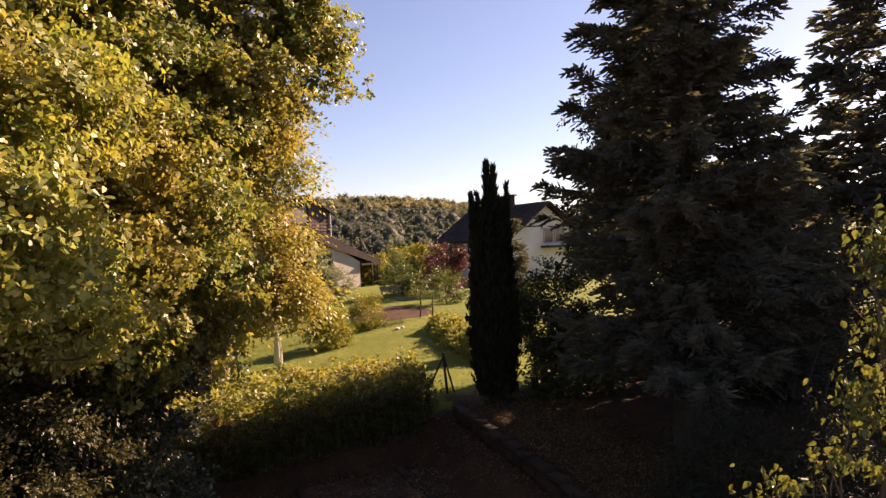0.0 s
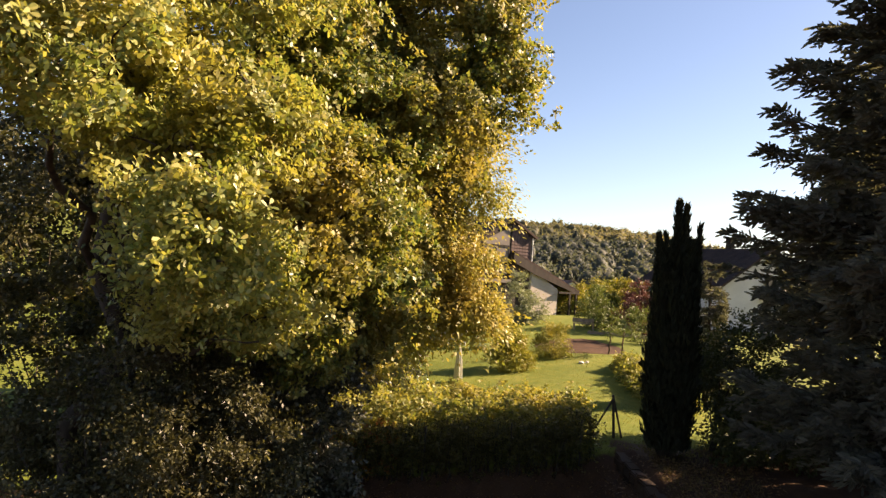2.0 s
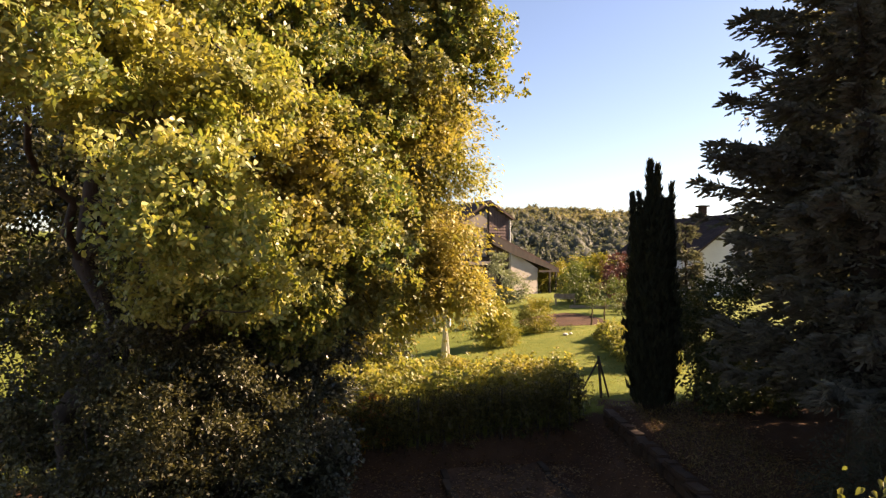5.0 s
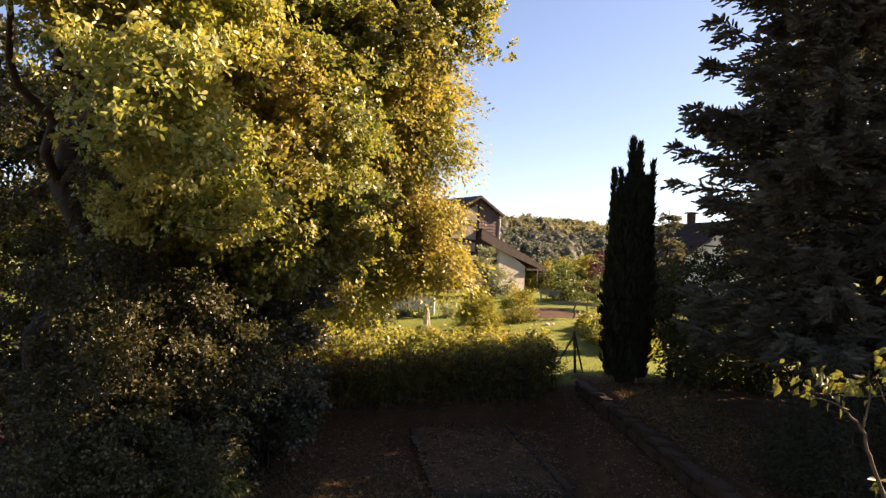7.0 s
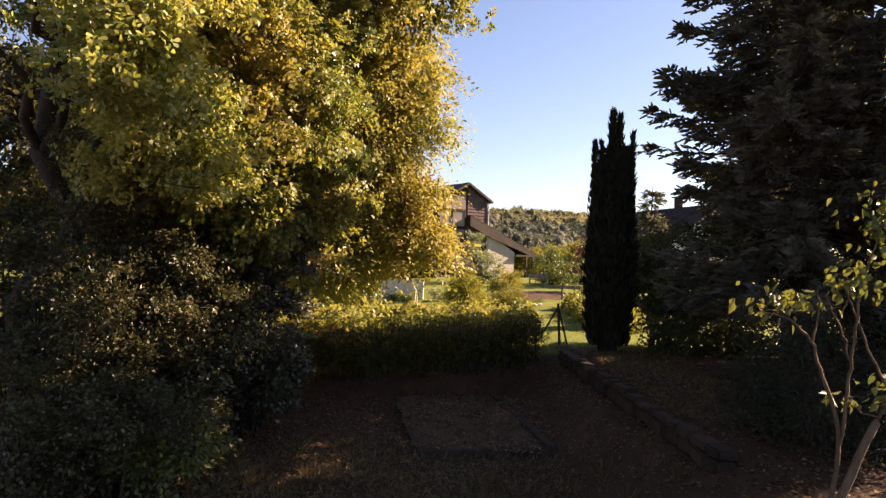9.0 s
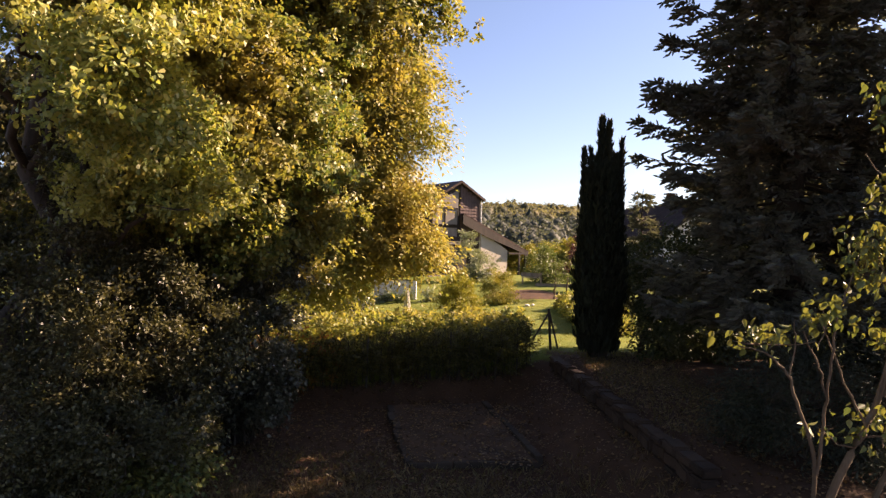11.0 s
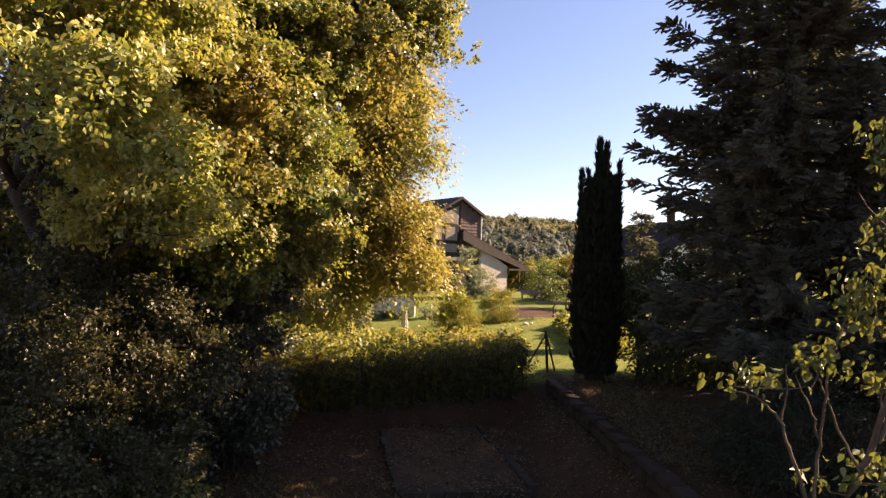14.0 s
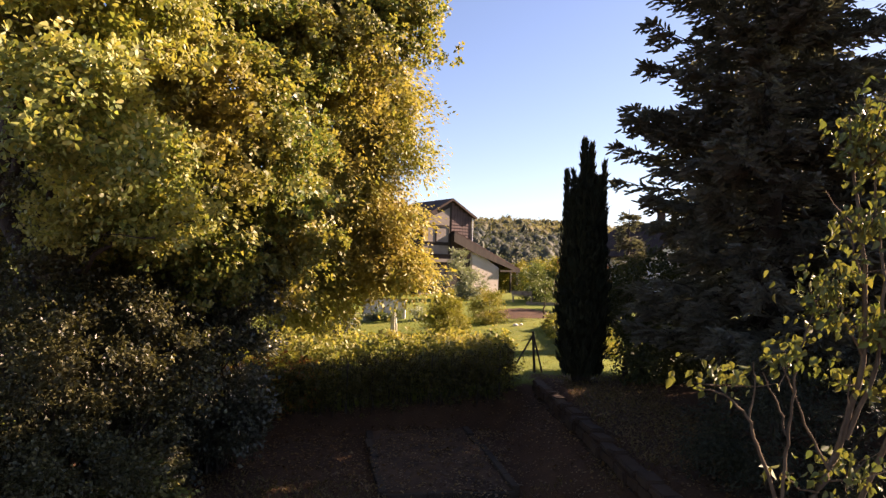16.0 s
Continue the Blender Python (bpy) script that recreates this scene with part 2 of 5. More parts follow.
def array_mesh(name, verts, faces, material, parent=None, label="", smooth=False):
    """One mesh object from arrays of corners and of faces that all have the same number of corners."""
    verts, faces = np.asarray(verts, np.float32), np.asarray(faces, np.int32)
    k = faces.shape[1]
    me = bpy.data.meshes.new(name)
    me.vertices.add(len(verts))
    me.vertices.foreach_set("co", verts.ravel())
    me.loops.add(faces.size)
    me.loops.foreach_set("vertex_index", faces.ravel())
    me.polygons.add(len(faces))
    me.polygons.foreach_set("loop_start", np.arange(0, faces.size, k, dtype=np.int32))
    if smooth:
        me.polygons.foreach_set("use_smooth", np.ones(len(faces), dtype=bool))
    me.update(calc_edges=True)
    me.materials.append(material)
    ob = new(name, me)
    ob.parent = parent
    return tagged(ob, label)


def thing(name, at, label, category, group="", kind="", turn=0):
    ob = new(name)
    ob.matrix_world = pose(*at, 0, 0, turn)
    ob.empty_display_size = 0.2
    return tagged(ob, label, category, group, kind)


def box(bm, x0, x1, y0, y1, z0, z1, bevel=0.0):
    g = bmesh.ops.create_cube(bm, size=1, matrix=Matrix.Translation(((x0 + x1) / 2, (y0 + y1) / 2, (z0 + z1) / 2)) @ Matrix.Diagonal((x1 - x0, y1 - y0, z1 - z0, 1)))
    if bevel:
        edges = list({e for v in g["verts"] for e in v.link_edges})
        bmesh.ops.bevel(bm, geom=edges, offset=bevel, segments=2, affect="EDGES")
    return bm


def prism(bm, outline, y0, y1):
    """A slab with the outline (x, z) between the depths y0 and y1."""
    a = [bm.verts.new((x, y0, z)) for x, z in outline]
    b = [bm.verts.new((x, y1, z)) for x, z in outline]
    bm.faces.new(a)
    bm.faces.new(b[::-1])
    for i in range(len(a)):
        j = (i + 1) % len(a)
        bm.faces.new((a[j], a[i], b[i], b[j]))
    bmesh.ops.recalc_face_normals(bm, faces=bm.faces)
    return bm


class Wood:
    """Collects tapered tubes into one mesh."""

    def __init__(self, sides=6):
        self.v, self.f, self.n, self.sides = [], [], 0, sides

    def tube(self, pts, radii, sides=None):
        s = sides or self.sides
        pts = np.asarray(pts, float)
        d = np.gradient(pts, axis=0)
        d /= np.linalg.norm(d, axis=1, keepdims=True) + 1e-9
        up = np.where(np.abs(d[:, 2:3]) > 0.9, [[1.0, 0, 0]], [[0, 0, 1.0]])
        a = np.cross(d, up)
        a /= np.linalg.norm(a, axis=1, keepdims=True) + 1e-9
        b = np.cross(d, a)
        ang = np.linspace(0, 2 * np.pi, s, endpoint=False)
        r = np.asarray(radii, float)[:, None, None]
        ring = pts[:, None, :] + r * (np.cos(ang)[None, :, None] * a[:, None, :] + np.sin(ang)[None, :, None] * b[:, None, :])
        self.v.append(ring.reshape(-1, 3))
        i, j = np.meshgrid(np.arange(len(pts) - 1), np.arange(s), indexing="ij")
        q = np.stack([i * s + j, i * s + (j + 1) % s, (i + 1) * s + (j + 1) % s, (i + 1) * s + j], -1).reshape(-1, 4)
        self.f.append(q + self.n)
        self.n += len(pts) * s

    def make(self, name, material, parent=None, label=""):
        return array_mesh(name, np.concatenate(self.v), np.concatenate(self.f), material, parent, label, True)


def unit(a):
    return a / (np.linalg.norm(a, axis=-1, keepdims=True) + 1e-9)


def bend(p, q, rng, sag=0.0, wobble=0.08, k=7):
    """A limb's line from p to q, with a sag and small kinks."""
    p, q = np.asarray(p, float), np.asarray(q, float)
    t = np.linspace(0, 1, k)[:, None]
    line = p + (q - p) * t
    size = np.linalg.norm(q - p)
    line[:, 2] += sag * size * 4 * (t * (1 - t))[:, 0]
    kink = rng.normal(0, wobble * size * 0.5, (k, 3)) * np.minimum(t * 3, 1) * (1 - t * 0.6)
    line[1:-1] += kink[1:-1]
    return line


def kites(base, way, normal, length, width, fold=0.18):
    """Leaf blades: base, two sides and a tip each, folded a little along the middle."""
    way, normal = unit(way), unit(normal)
    side = unit(np.cross(way, normal))
    nrm = np.cross(side, way)
    length, width = np.asarray(length)[:, None], np.asarray(width)[:, None]
    mid = base + way * length * 0.45 + nrm * width * fold
    v = np.stack([base, mid + side * width / 2, base + way * length - nrm * width * fold, mid - side * width / 2], 1).reshape(-1, 3)
    f = np.arange(len(base) * 4, dtype=np.int32).reshape(-1, 4)
    return v, f


def blades(base, way, normal, length, width, fold=0.15):
    """Broad rounded leaves, widest towards the tip, each a six-cornered face."""
    way, normal = unit(way), unit(normal)
    side = unit(np.cross(way, normal))
    nrm = np.cross(side, way)
    length, width = np.asarray(length)[:, None], np.asarray(width)[:, None]
    rows = []
    for u, w, f in ((0, 0, 0), (0.38, 0.36, 0.5), (0.78, 0.46, 1.0), (1.0, 0, 0), (0.78, -0.46, 1.0), (0.38, -0.36, 0.5)):
        rows.append(base + way * length * u + side * width * w + nrm * width * fold * f - nrm * length * 0.12 * u * u)
    v = np.stack(rows, 1).reshape(-1, 3)
    return v, np.arange(len(v), dtype=np.int32).reshape(-1, 6)


def ovate(base, way, normal, length, width, fold=0.15):
    """Egg-shaped leaves with a pointed tip that hangs over, each an eight-cornered face pair."""
    way, normal = unit(way), unit(normal)
    side = unit(np.cross(way, normal))
    nrm = np.cross(side, way)
    length, width = np.asarray(length)[:, None], np.asarray(width)[:, None]
    edge = ((0.0, 0.0), (0.1, 0.3), (0.3, 0.5), (0.58, 0.4), (1.0, 0.0))
    rows = []
    for sgn in (1, -1):
        for u, w in edge:
            rows.append(base + way * length * u + side * width * w * sgn + nrm * width * fold * w * 2 - nrm * length * 0.3 * u * u)
    v = np.stack(rows, 1).reshape(-1, 3)
    k = np.arange(len(base), dtype=np.int32)[:, None] * 10
    f = np.concatenate([k + np.array([0, 1, 2, 3, 4]), k + np.array([4, 8, 7, 6, 0])])
    return v, f


def rosettes(rng, points, ways, per, reach, size, aspect=0.58, broad=True):
    """Twig ends, each with a whorl of leaves that spreads round it and faces outwards."""
    n = len(points)
    ways = unit(ways)
    knots = max(1, per // 9)
    s = rng.uniform(0.3, 1.0, (n, knots))
    reach = np.asarray(reach) * np.ones(n)
    at = points[:, None] + ways[:, None] * (s * reach[:, None])[..., None] + rng.normal(0, 0.11, (n, knots, 3))
    up = unit(ways[:, None] * 0.8 + np.array([0, 0, 0.45]) + rng.normal(0, 0.3, (n, knots, 3)))
    a = unit(np.cross(up, rng.normal(0, 1, (n, knots, 3))))
    b = np.cross(up, a)
    ang = np.arange(9) * 2.4 + rng.uniform(0, 6.28, (n, knots, 1)) + rng.normal(0, 0.25, (n, knots, 9))
    rad = np.cos(ang)[..., None] * a[..., None, :] + np.sin(ang)[..., None] * b[..., None, :]
    d = rad + up[..., None, :] * (np.linspace(-0.25, 0.9, 9)[:, None] + rng.uniform(-0.2, 0.2, (n, knots, 9, 1)))
    nm = up[..., None, :] - rad * 0.2 + rng.normal(0, 0.45, (n, knots, 9, 3))
    pos = at[..., None, :] + rad * rng.uniform(0.0, 0.5, (n, knots, 9, 1)) * size + up[..., None, :] * rng.uniform(-0.9, 0.3, (n, knots, 9, 1)) * size
    pos, d, nm = pos.reshape(-1, 3), d.reshape(-1, 3), nm.reshape(-1, 3)
    ln = size * rng.uniform(0.6, 1.25, len(pos))
    return (blades if broad else kites)(pos, d, nm, ln, ln * aspect * rng.uniform(0.85, 1.15, len(pos)))


def spray_leaves(rng, points, ways, per, reach, size, spread=0.5, droop=0.3, aspect=0.62, flatness=0.75, stray=0.45):
    """Flat sprays of leaves: each starts at a point, runs its way and carries leaves on both sides."""
    n = len(points)
    ways = unit(ways)
    side = unit(np.cross(ways, np.array([0, 0, 1.0]) + rng.normal(0, 0.35, (n, 3))))
    flat = np.cross(side, ways)
    s = rng.random((n, per))
    reach = np.asarray(reach) * np.ones(n)
    off = rng.normal(0, 1, (n, per)) * spread * (0.35 + 0.5 * s)
    lift = rng.normal(0, 0.11, (n, per))
    pos = points[:, None] + ways[:, None] * (s * reach[:, None])[..., None] + side[:, None] * (off * reach[:, None])[..., None] + flat[:, None] * (lift * reach[:, None])[..., None]
    pos[..., 2] -= droop * (s ** 2) * reach[:, None]
    d = ways[:, None] * 0.7 + side[:, None] * np.sign(off)[..., None] * 0.6 + rng.normal(0, stray, (n, per, 3))
    d[..., 2] -= 0.25
    nm = flat[:, None] * 0.7 + rng.normal(0, flatness, (n, per, 3))
    pos, d, nm = pos.reshape(-1, 3), d.reshape(-1, 3), nm.reshape(-1, 3)
    ln = size * rng.uniform(0.65, 1.3, len(pos))
    return kites(pos, d, nm, ln, ln * aspect * rng.uniform(0.8, 1.15, len(pos)))


def shell(rng, n, centre, radii, inner=0.6, low=-1.0):
    """Points in the outer shell of an ellipsoid, and the outward ways there."""
    d = unit(rng.normal(0, 1, (n, 3)))
    d[:, 2] = np.where(d[:, 2] < low, -d[:, 2], d[:, 2])
    lump = 1 + 0.16 * np.sin(d @ np.array([5.1, 3.3, 4.2]) + centre[0] * 3) + 0.1 * np.sin(d @ np.array([-9.0, 7.3, 8.0]) + centre[1])
    r = (inner + (1 - inner) * rng.random(n) ** 0.6) * lump
    return np.asarray(centre) + d * np.asarray(radii) * r[:, None], d


def broadleaf(name, base, lean_to, trunk_r, blobs, material, label, category="tree", leaf=0.1, per=22, reach=0.55,
              droop=0.35, seed=1, bark=None, twigs=0.12, aspect=0.62, inner=0.55, group="", clump=1.0, out=1.0, whorls="", spread=0.5, flat=0.75, stray=0.45, tight=18):
    """A tree: trunk, limbs to each clump of the crown, twigs, and sprays of leaves."""
    rng = np.random.default_rng(seed)
    tree = thing(name, base, label, category, group)
    base = np.asarray(base, float)
    wood = Wood(8)
    top = np.asarray(lean_to, float)
    stem = bend((0, 0, -0.15), top - base, rng, 0, 0.04, 10)
    wood.tube(stem, trunk_r * np.linspace(1.15, 0.3, 10) + 0.01, 10)
    vs, fs, count = [], [], 0
    for c, r, sprays in blobs:
        sprays = int(sprays * (0.86 if whorls else 1.0))
        c = np.asarray(c, float) - base
        r = np.asarray(r, float) * np.ones(3)
        lift = stem[:, 2] <= max(stem[2, 2], c[2] - 0.25 * np.linalg.norm(c[:2]))
        root = stem[max(1, np.nonzero(lift)[0][-1] if lift.any() else 1)]
        limb = bend(root, c, rng, 0.06, 0.1, 8)
        wood.tube(limb, np.linspace(trunk_r * 0.42, 0.02, 8), 6)
        knots, kd = shell(rng, max(6, sprays // tight), c, r, inner)
        pick = rng.integers(0, len(knots), sprays)
        d = unit(kd[pick] + rng.normal(0, 0.5, (sprays, 3)))
        p = knots[pick] + rng.normal(0, 1, (sprays, 3)) * np.array([0.40, 0.40, 0.12]) * clump
        for i in range(int(sprays * twigs)):
            start = c + (p[i] - c) * rng.uniform(0.45, 0.75) + rng.normal(0, 0.12, 3)
            wood.tube(bend(start, p[i] + d[i] * reach * 0.3, rng, 0.05, 0.12, 4), [0.02, 0.013, 0.008, 0.004], 3)
        way = d * out + rng.normal(0, 0.4, (sprays, 3))
        way[:, 2] = way[:, 2] * 0.55 - droop * 0.5
        far = reach * rng.uniform(0.6, 1.3, sprays)
        if whorls:
            v, f = rosettes(rng, p, way, per, far, leaf, aspect, whorls == "broad")
        else:
            v, f = spray_leaves(rng, p, way, per, far, leaf, spread, droop, aspect, flat, stray)
        vs.append(v)
        fs.append(f + count)
        count += len(v)
    wood.make("trunk", bark or M_BARK, tree)
    array_mesh("crown", np.concatenate(vs), np.concatenate(fs), material, tree)
    return tree

# ---------------------------------------------------------------- ground


def smooth(a, b, t):
    t = np.clip((t - a) / (b - a), 0, 1)
    return t * t * (3 - 2 * t)


def wall_x(y):
    """The line of the low retaining wall."""
    return 1.9 + (18.1 - y) * 0.148


def hedge_y(x):
    """The line of the fence and hedge."""
    return 18.3 + (x - 1.3) * 0.42


def height(x, y):
    x, y = np.asarray(x, float), np.asarray(y, float)
    up = np.interp(y, [0, 20, 28, 34, 45, 56, 75, 110, 170, 260, 420, 520, 900, 3000],
                   [0.1, 0.12, 0.15, 0.35, 0.85, 1.25, 1.2, -1.5, -5, 4, 24, 27, 27, 20])
    up = up + 0.075 * (np.clip(x, -9, 2) - 2) * (1 - smooth(38, 60, y))
    up = up + smooth(200, 400, y) * (6 * np.sin(x * 0.011 + 2.6) + 2 * np.sin(x * 0.037) - 0.02 * np.clip(x, -200, 200))
    low = -1.02 + 0.04 * np.sin(x * 1.3) * np.cos(y * 0.9) + 0.02 * np.sin(x * 3.1 + y * 2.3)
    low = low + 0.85 * smooth(-1.5, -0.1, x - wall_x(y))
    bank = smooth(-1.0, 0.6, y - hedge_y(np.minimum(x, 1.9)))
    left = low + (up - low) * bank
    right = 0.25 + 0.05 * np.sin(x * 1.7 + y) + (up - 0.12) * smooth(18, 26, y)
    soft = 2.2 * (1 - smooth(7.0, 9.5, y))
    side = smooth(0.05 - soft, 0.3 + soft, x - wall_x(y))
    near = left + (right - left) * side
    mix = smooth(17.5, 21, y)
    z = near + (up - near) * mix
    return z + 0.03 * np.sin(x * 0.9 + 1.3 * np.sin(y * 0.5)) * smooth(20, 24, y) * (1 - smooth(60, 80, y))


def gz(x, y):
    return float(height(x, y))


def axis(dense0, dense1, step, far, grow):
    pts = list(np.arange(dense0, dense1 + 1e-6, step))
    s, p = step, dense1
    while p < far:
        s *= grow
        p += s
        pts.append(p)
    s, p = step, dense0
    while p > -far * 0.5:
        s *= grow
        p -= s
        pts.insert(0, p)
    return np.array(pts)


gx, gy = axis(-8, 7, 0.25, 2600, 1.12), axis(6, 32, 0.27, 2600, 1.1)
X, Y = np.meshgrid(gx, gy)
Z = height(X, Y)
rows_n, cols_n = X.shape
ii, jj = np.meshgrid(np.arange(rows_n - 1), np.arange(cols_n - 1), indexing="ij")
quad = np.stack([ii * cols_n + jj, ii * cols_n + jj + 1, (ii + 1) * cols_n + jj + 1, (ii + 1) * cols_n + jj], -1).reshape(-1, 4)
ground = array_mesh("ground", np.stack([X, Y, Z], -1).reshape(-1, 3), quad, M_GROUND, None, "sloping lawn and bare brown garden soil under the trees", True)
tagged(ground, category="ground", kind="structure")
soil = np.where(X < wall_x(Y), 1 - smooth(-0.6, 0.8, Y - hedge_y(np.minimum(X, 1.9))), 1 - smooth(18.5, 21, Y))
soil = np.maximum(soil, smooth(-0.3, 0.3, 1 - np.hypot((X - 1.6) / 2.6, (Y - 40.5) / 2.6)) * 1.4)
att = ground.data.attributes.new("soil", "FLOAT", "POINT")
att.data.foreach_set("value", soil.astype(np.float32).ravel())

# ---------------------------------------------------------------- trees on the deciduous side
broadleaf("oak_tree", (-9.0, 10.4, gz(-9.0, 10.4)), (-8.0, 10.0, 12.0), 0.24, [
    ((-5.9, 6.5, 7.4), (1.3, 1.4, 1.0), 520), ((-5.0, 6.8, 6.2), (0.9, 1.1, 0.75), 420), ((-6.9, 6.4, 7.2), (1.1, 1.2, 0.7), 340),
    ((-4.75, 7.5, 7.5), (0.75, 1.0, 0.6), 300), ((-7.0, 6.5, 8.9), (1.5, 1.6, 1.0), 420), ((-5.2, 8.0, 9.2), (1.3, 1.4, 1.1), 400),
    ((-8.6, 7.2, 8.5), (1.4, 1.4, 1.2), 420), ((-6.2, 9.0, 10.8), (1.9, 1.9, 1.3), 420), ((-4.7, 6.6, 5.3), (0.55, 0.7, 0.4), 130), ((-4.9, 7.2, 5.0), (0.6, 0.6, 0.35), 110), ((-5.2, 8.4, 4.9), (0.7, 0.8, 0.5), 170), ((-5.9, 9.1, 4.3), (0.8, 0.7, 0.5), 150), ((-4.7, 8.9, 4.1), (0.6, 0.6, 0.4), 120), ((-6.2, 8.6, 9.9), (1.2, 1.2, 0.7), 260)],
    M_OAK, "tall oak with lobed green and yellow autumn leaves", leaf=0.1, per=27, reach=0.32, droop=0.1, seed=3, whorls="broad", clump=0.64, aspect=0.52, tight=24)
broadleaf("maple_tree", (-7.4, 13.6, gz(-7.4, 13.6)), (-5.4, 13.4, 12.5), 0.24, [
    ((-4.9, 12.6, 7.0), (1.5, 1.5, 1.3), 620), ((-4.6, 12.2, 5.3), (1.2, 1.3, 1.0), 520), ((-6.4, 12.0, 5.0), (1.4, 1.2, 1.2), 460),
    ((-3.7, 13.4, 8.6), (1.4, 1.4, 1.1), 520), ((-2.5, 13.9, 10.0), (0.95, 0.9, 0.6), 360), ((-1.8, 14.1, 9.1), (0.42, 0.5, 0.4), 150), ((-1.9, 14.0, 10.6), (0.6, 0.6, 0.4), 160), ((-2.3, 14.0, 11.5), (0.9, 0.9, 0.6), 240),
    ((-5.4, 13.0, 9.6), (1.8, 1.8, 1.4), 520), ((-3.2, 14.0, 10.9), (1.6, 1.6, 1.1), 420), ((-7.6, 12.4, 7.0), (1.6, 1.6, 1.6), 380),
    ((-5.6, 12.4, 3.9), (1.1, 1.1, 0.8), 420), ((-4.4, 13.3, 4.2), (0.7, 0.8, 0.6), 240), ((-7.6, 12.2, 4.2), (1.5, 1.3, 1.4), 480), ((-9.4, 12.6, 4.6), (1.6, 1.5, 2.4), 300), ((-9.6, 13.0, 8.6), (2.0, 1.8, 2.2), 300), ((-4.7, 10.8, 6.7), (0.8, 0.8, 0.7), 280), ((-4.6, 10.9, 5.2), (0.7, 0.7, 0.55), 220), ((-5.3, 10.6, 8.3), (0.9, 0.9, 0.7), 260), ((-5.3, 11.2, 4.0), (0.8, 0.7, 0.5), 220), ((-7.2, 12.8, 11.2), (1.6, 1.4, 1.0), 380), ((-4.9, 13.0, 11.4), (1.3, 1.3, 0.9), 300),
    ((-4.1, 11.7, 6.0), (0.6, 0.7, 0.5), 260), ((-4.0, 12.3, 7.4), (0.65, 0.7, 0.5), 260), ((-5.1, 9.8, 6.0), (0.6, 0.7, 0.45), 230), ((-5.4, 9.5, 5.1), (0.6, 0.6, 0.4), 200), ((-5.0, 9.9, 7.2), (0.65, 0.7, 0.5), 230),
    ((-4.3, 11.7, 8.4), (0.7, 0.7, 0.5), 240), ((-4.8, 10.3, 4.5), (0.55, 0.6, 0.4), 190), ((-3.9, 12.6, 5.0), (0.5, 0.6, 0.4), 170), ((-2.9, 13.6, 7.9), (0.6, 0.7, 0.45), 190), ((-5.2, 10.2, 9.4), (0.8, 0.8, 0.5), 230), ((-4.2, 12.6, 3.8), (0.6, 0.6, 0.5), 230), ((-4.7, 11.9, 4.2), (0.6, 0.6, 0.45), 200), ((-4.3, 13.4, 3.1), (0.5, 0.6, 0.45), 160), ((-5.2, 10.8, 3.6), (0.6, 0.5, 0.45), 170), ((-6.0, 10.1, 3.9), (0.6, 0.5, 0.4), 150), ((-4.8, 11.5, 2.9), (0.5, 0.5, 0.4), 110)],
    M_MAPLE, "broad maple with dense green leaves turning gold", leaf=0.105, per=27, reach=0.44, droop=0.3, seed=5, whorls="pointed", clump=0.82, aspect=0.72, tight=24)
broadleaf("beech_tree", (-10.5, 26.0, gz(-10.5, 26)), (-8.5, 25.8, 17.0), 0.34, [
    ((-5.7, 24.6, 9.6), (2.2, 2.0, 1.8), 860), ((-5.8, 24.3, 7.3), (1.9, 1.8, 1.3), 800), ((-6.0, 24.1, 5.6), (1.7, 1.6, 1.0), 700), ((-5.0, 24.2, 4.5), (1.1, 1.0, 0.6), 320), ((-4.4, 24.3, 6.5), (0.8, 0.7, 0.35), 160),
    ((-4.1, 24.2, 5.7), (1.0, 0.5, 0.16), 190), ((-4.0, 24.1, 3.75), (1.4, 0.8, 0.25), 360), ((-5.9, 24.0, 3.1), (0.9, 1.0, 0.45), 220), ((-7.0, 23.6, 3.6), (1.8, 1.5, 1.2), 620),
    ((-5.5, 24.8, 12.0), (1.9, 2.2, 1.7), 700), ((-7.8, 24.6, 7.4), (2.2, 1.9, 2.2), 400), ((-7.2, 25.2, 13.4), (2.8, 2.6, 2.4), 400),
    ((-3.9, 24.6, 8.6), (0.9, 0.9, 0.7), 220), ((-4.3, 24.6, 7.5), (0.7, 0.7, 0.4), 110), ((-7.4, 23.3, 2.2), (1.6, 1.2, 0.8), 360), ((-3.9, 24.8, 10.5), (0.9, 1.1, 0.9), 260), ((-3.4, 24.1, 3.3), (0.6, 0.5, 0.22), 110), ((-3.3, 24.2, 5.8), (0.45, 0.4, 0.18), 70),
    ((-3.3, 24.3, 7.9), (0.6, 0.4, 0.35), 45), ((-3.2, 24.1, 3.5), (0.8, 0.5, 0.16), 120), ((-6.5, 24.0, 4.6), (1.6, 1.3, 0.9), 420), ((-9.6, 24.0, 4.6), (2.2, 2.0, 3.0), 350), ((-10.0, 24.5, 10.0), (2.5, 2.2, 3.0), 300)],
    M_BEECH, "large beech with drooping gold and orange autumn branches", leaf=0.18, per=16, reach=0.95, droop=0.75, seed=8, clump=1.15, spread=0.12, inner=0.4, flat=0.24, stray=0.16, aspect=0.46)


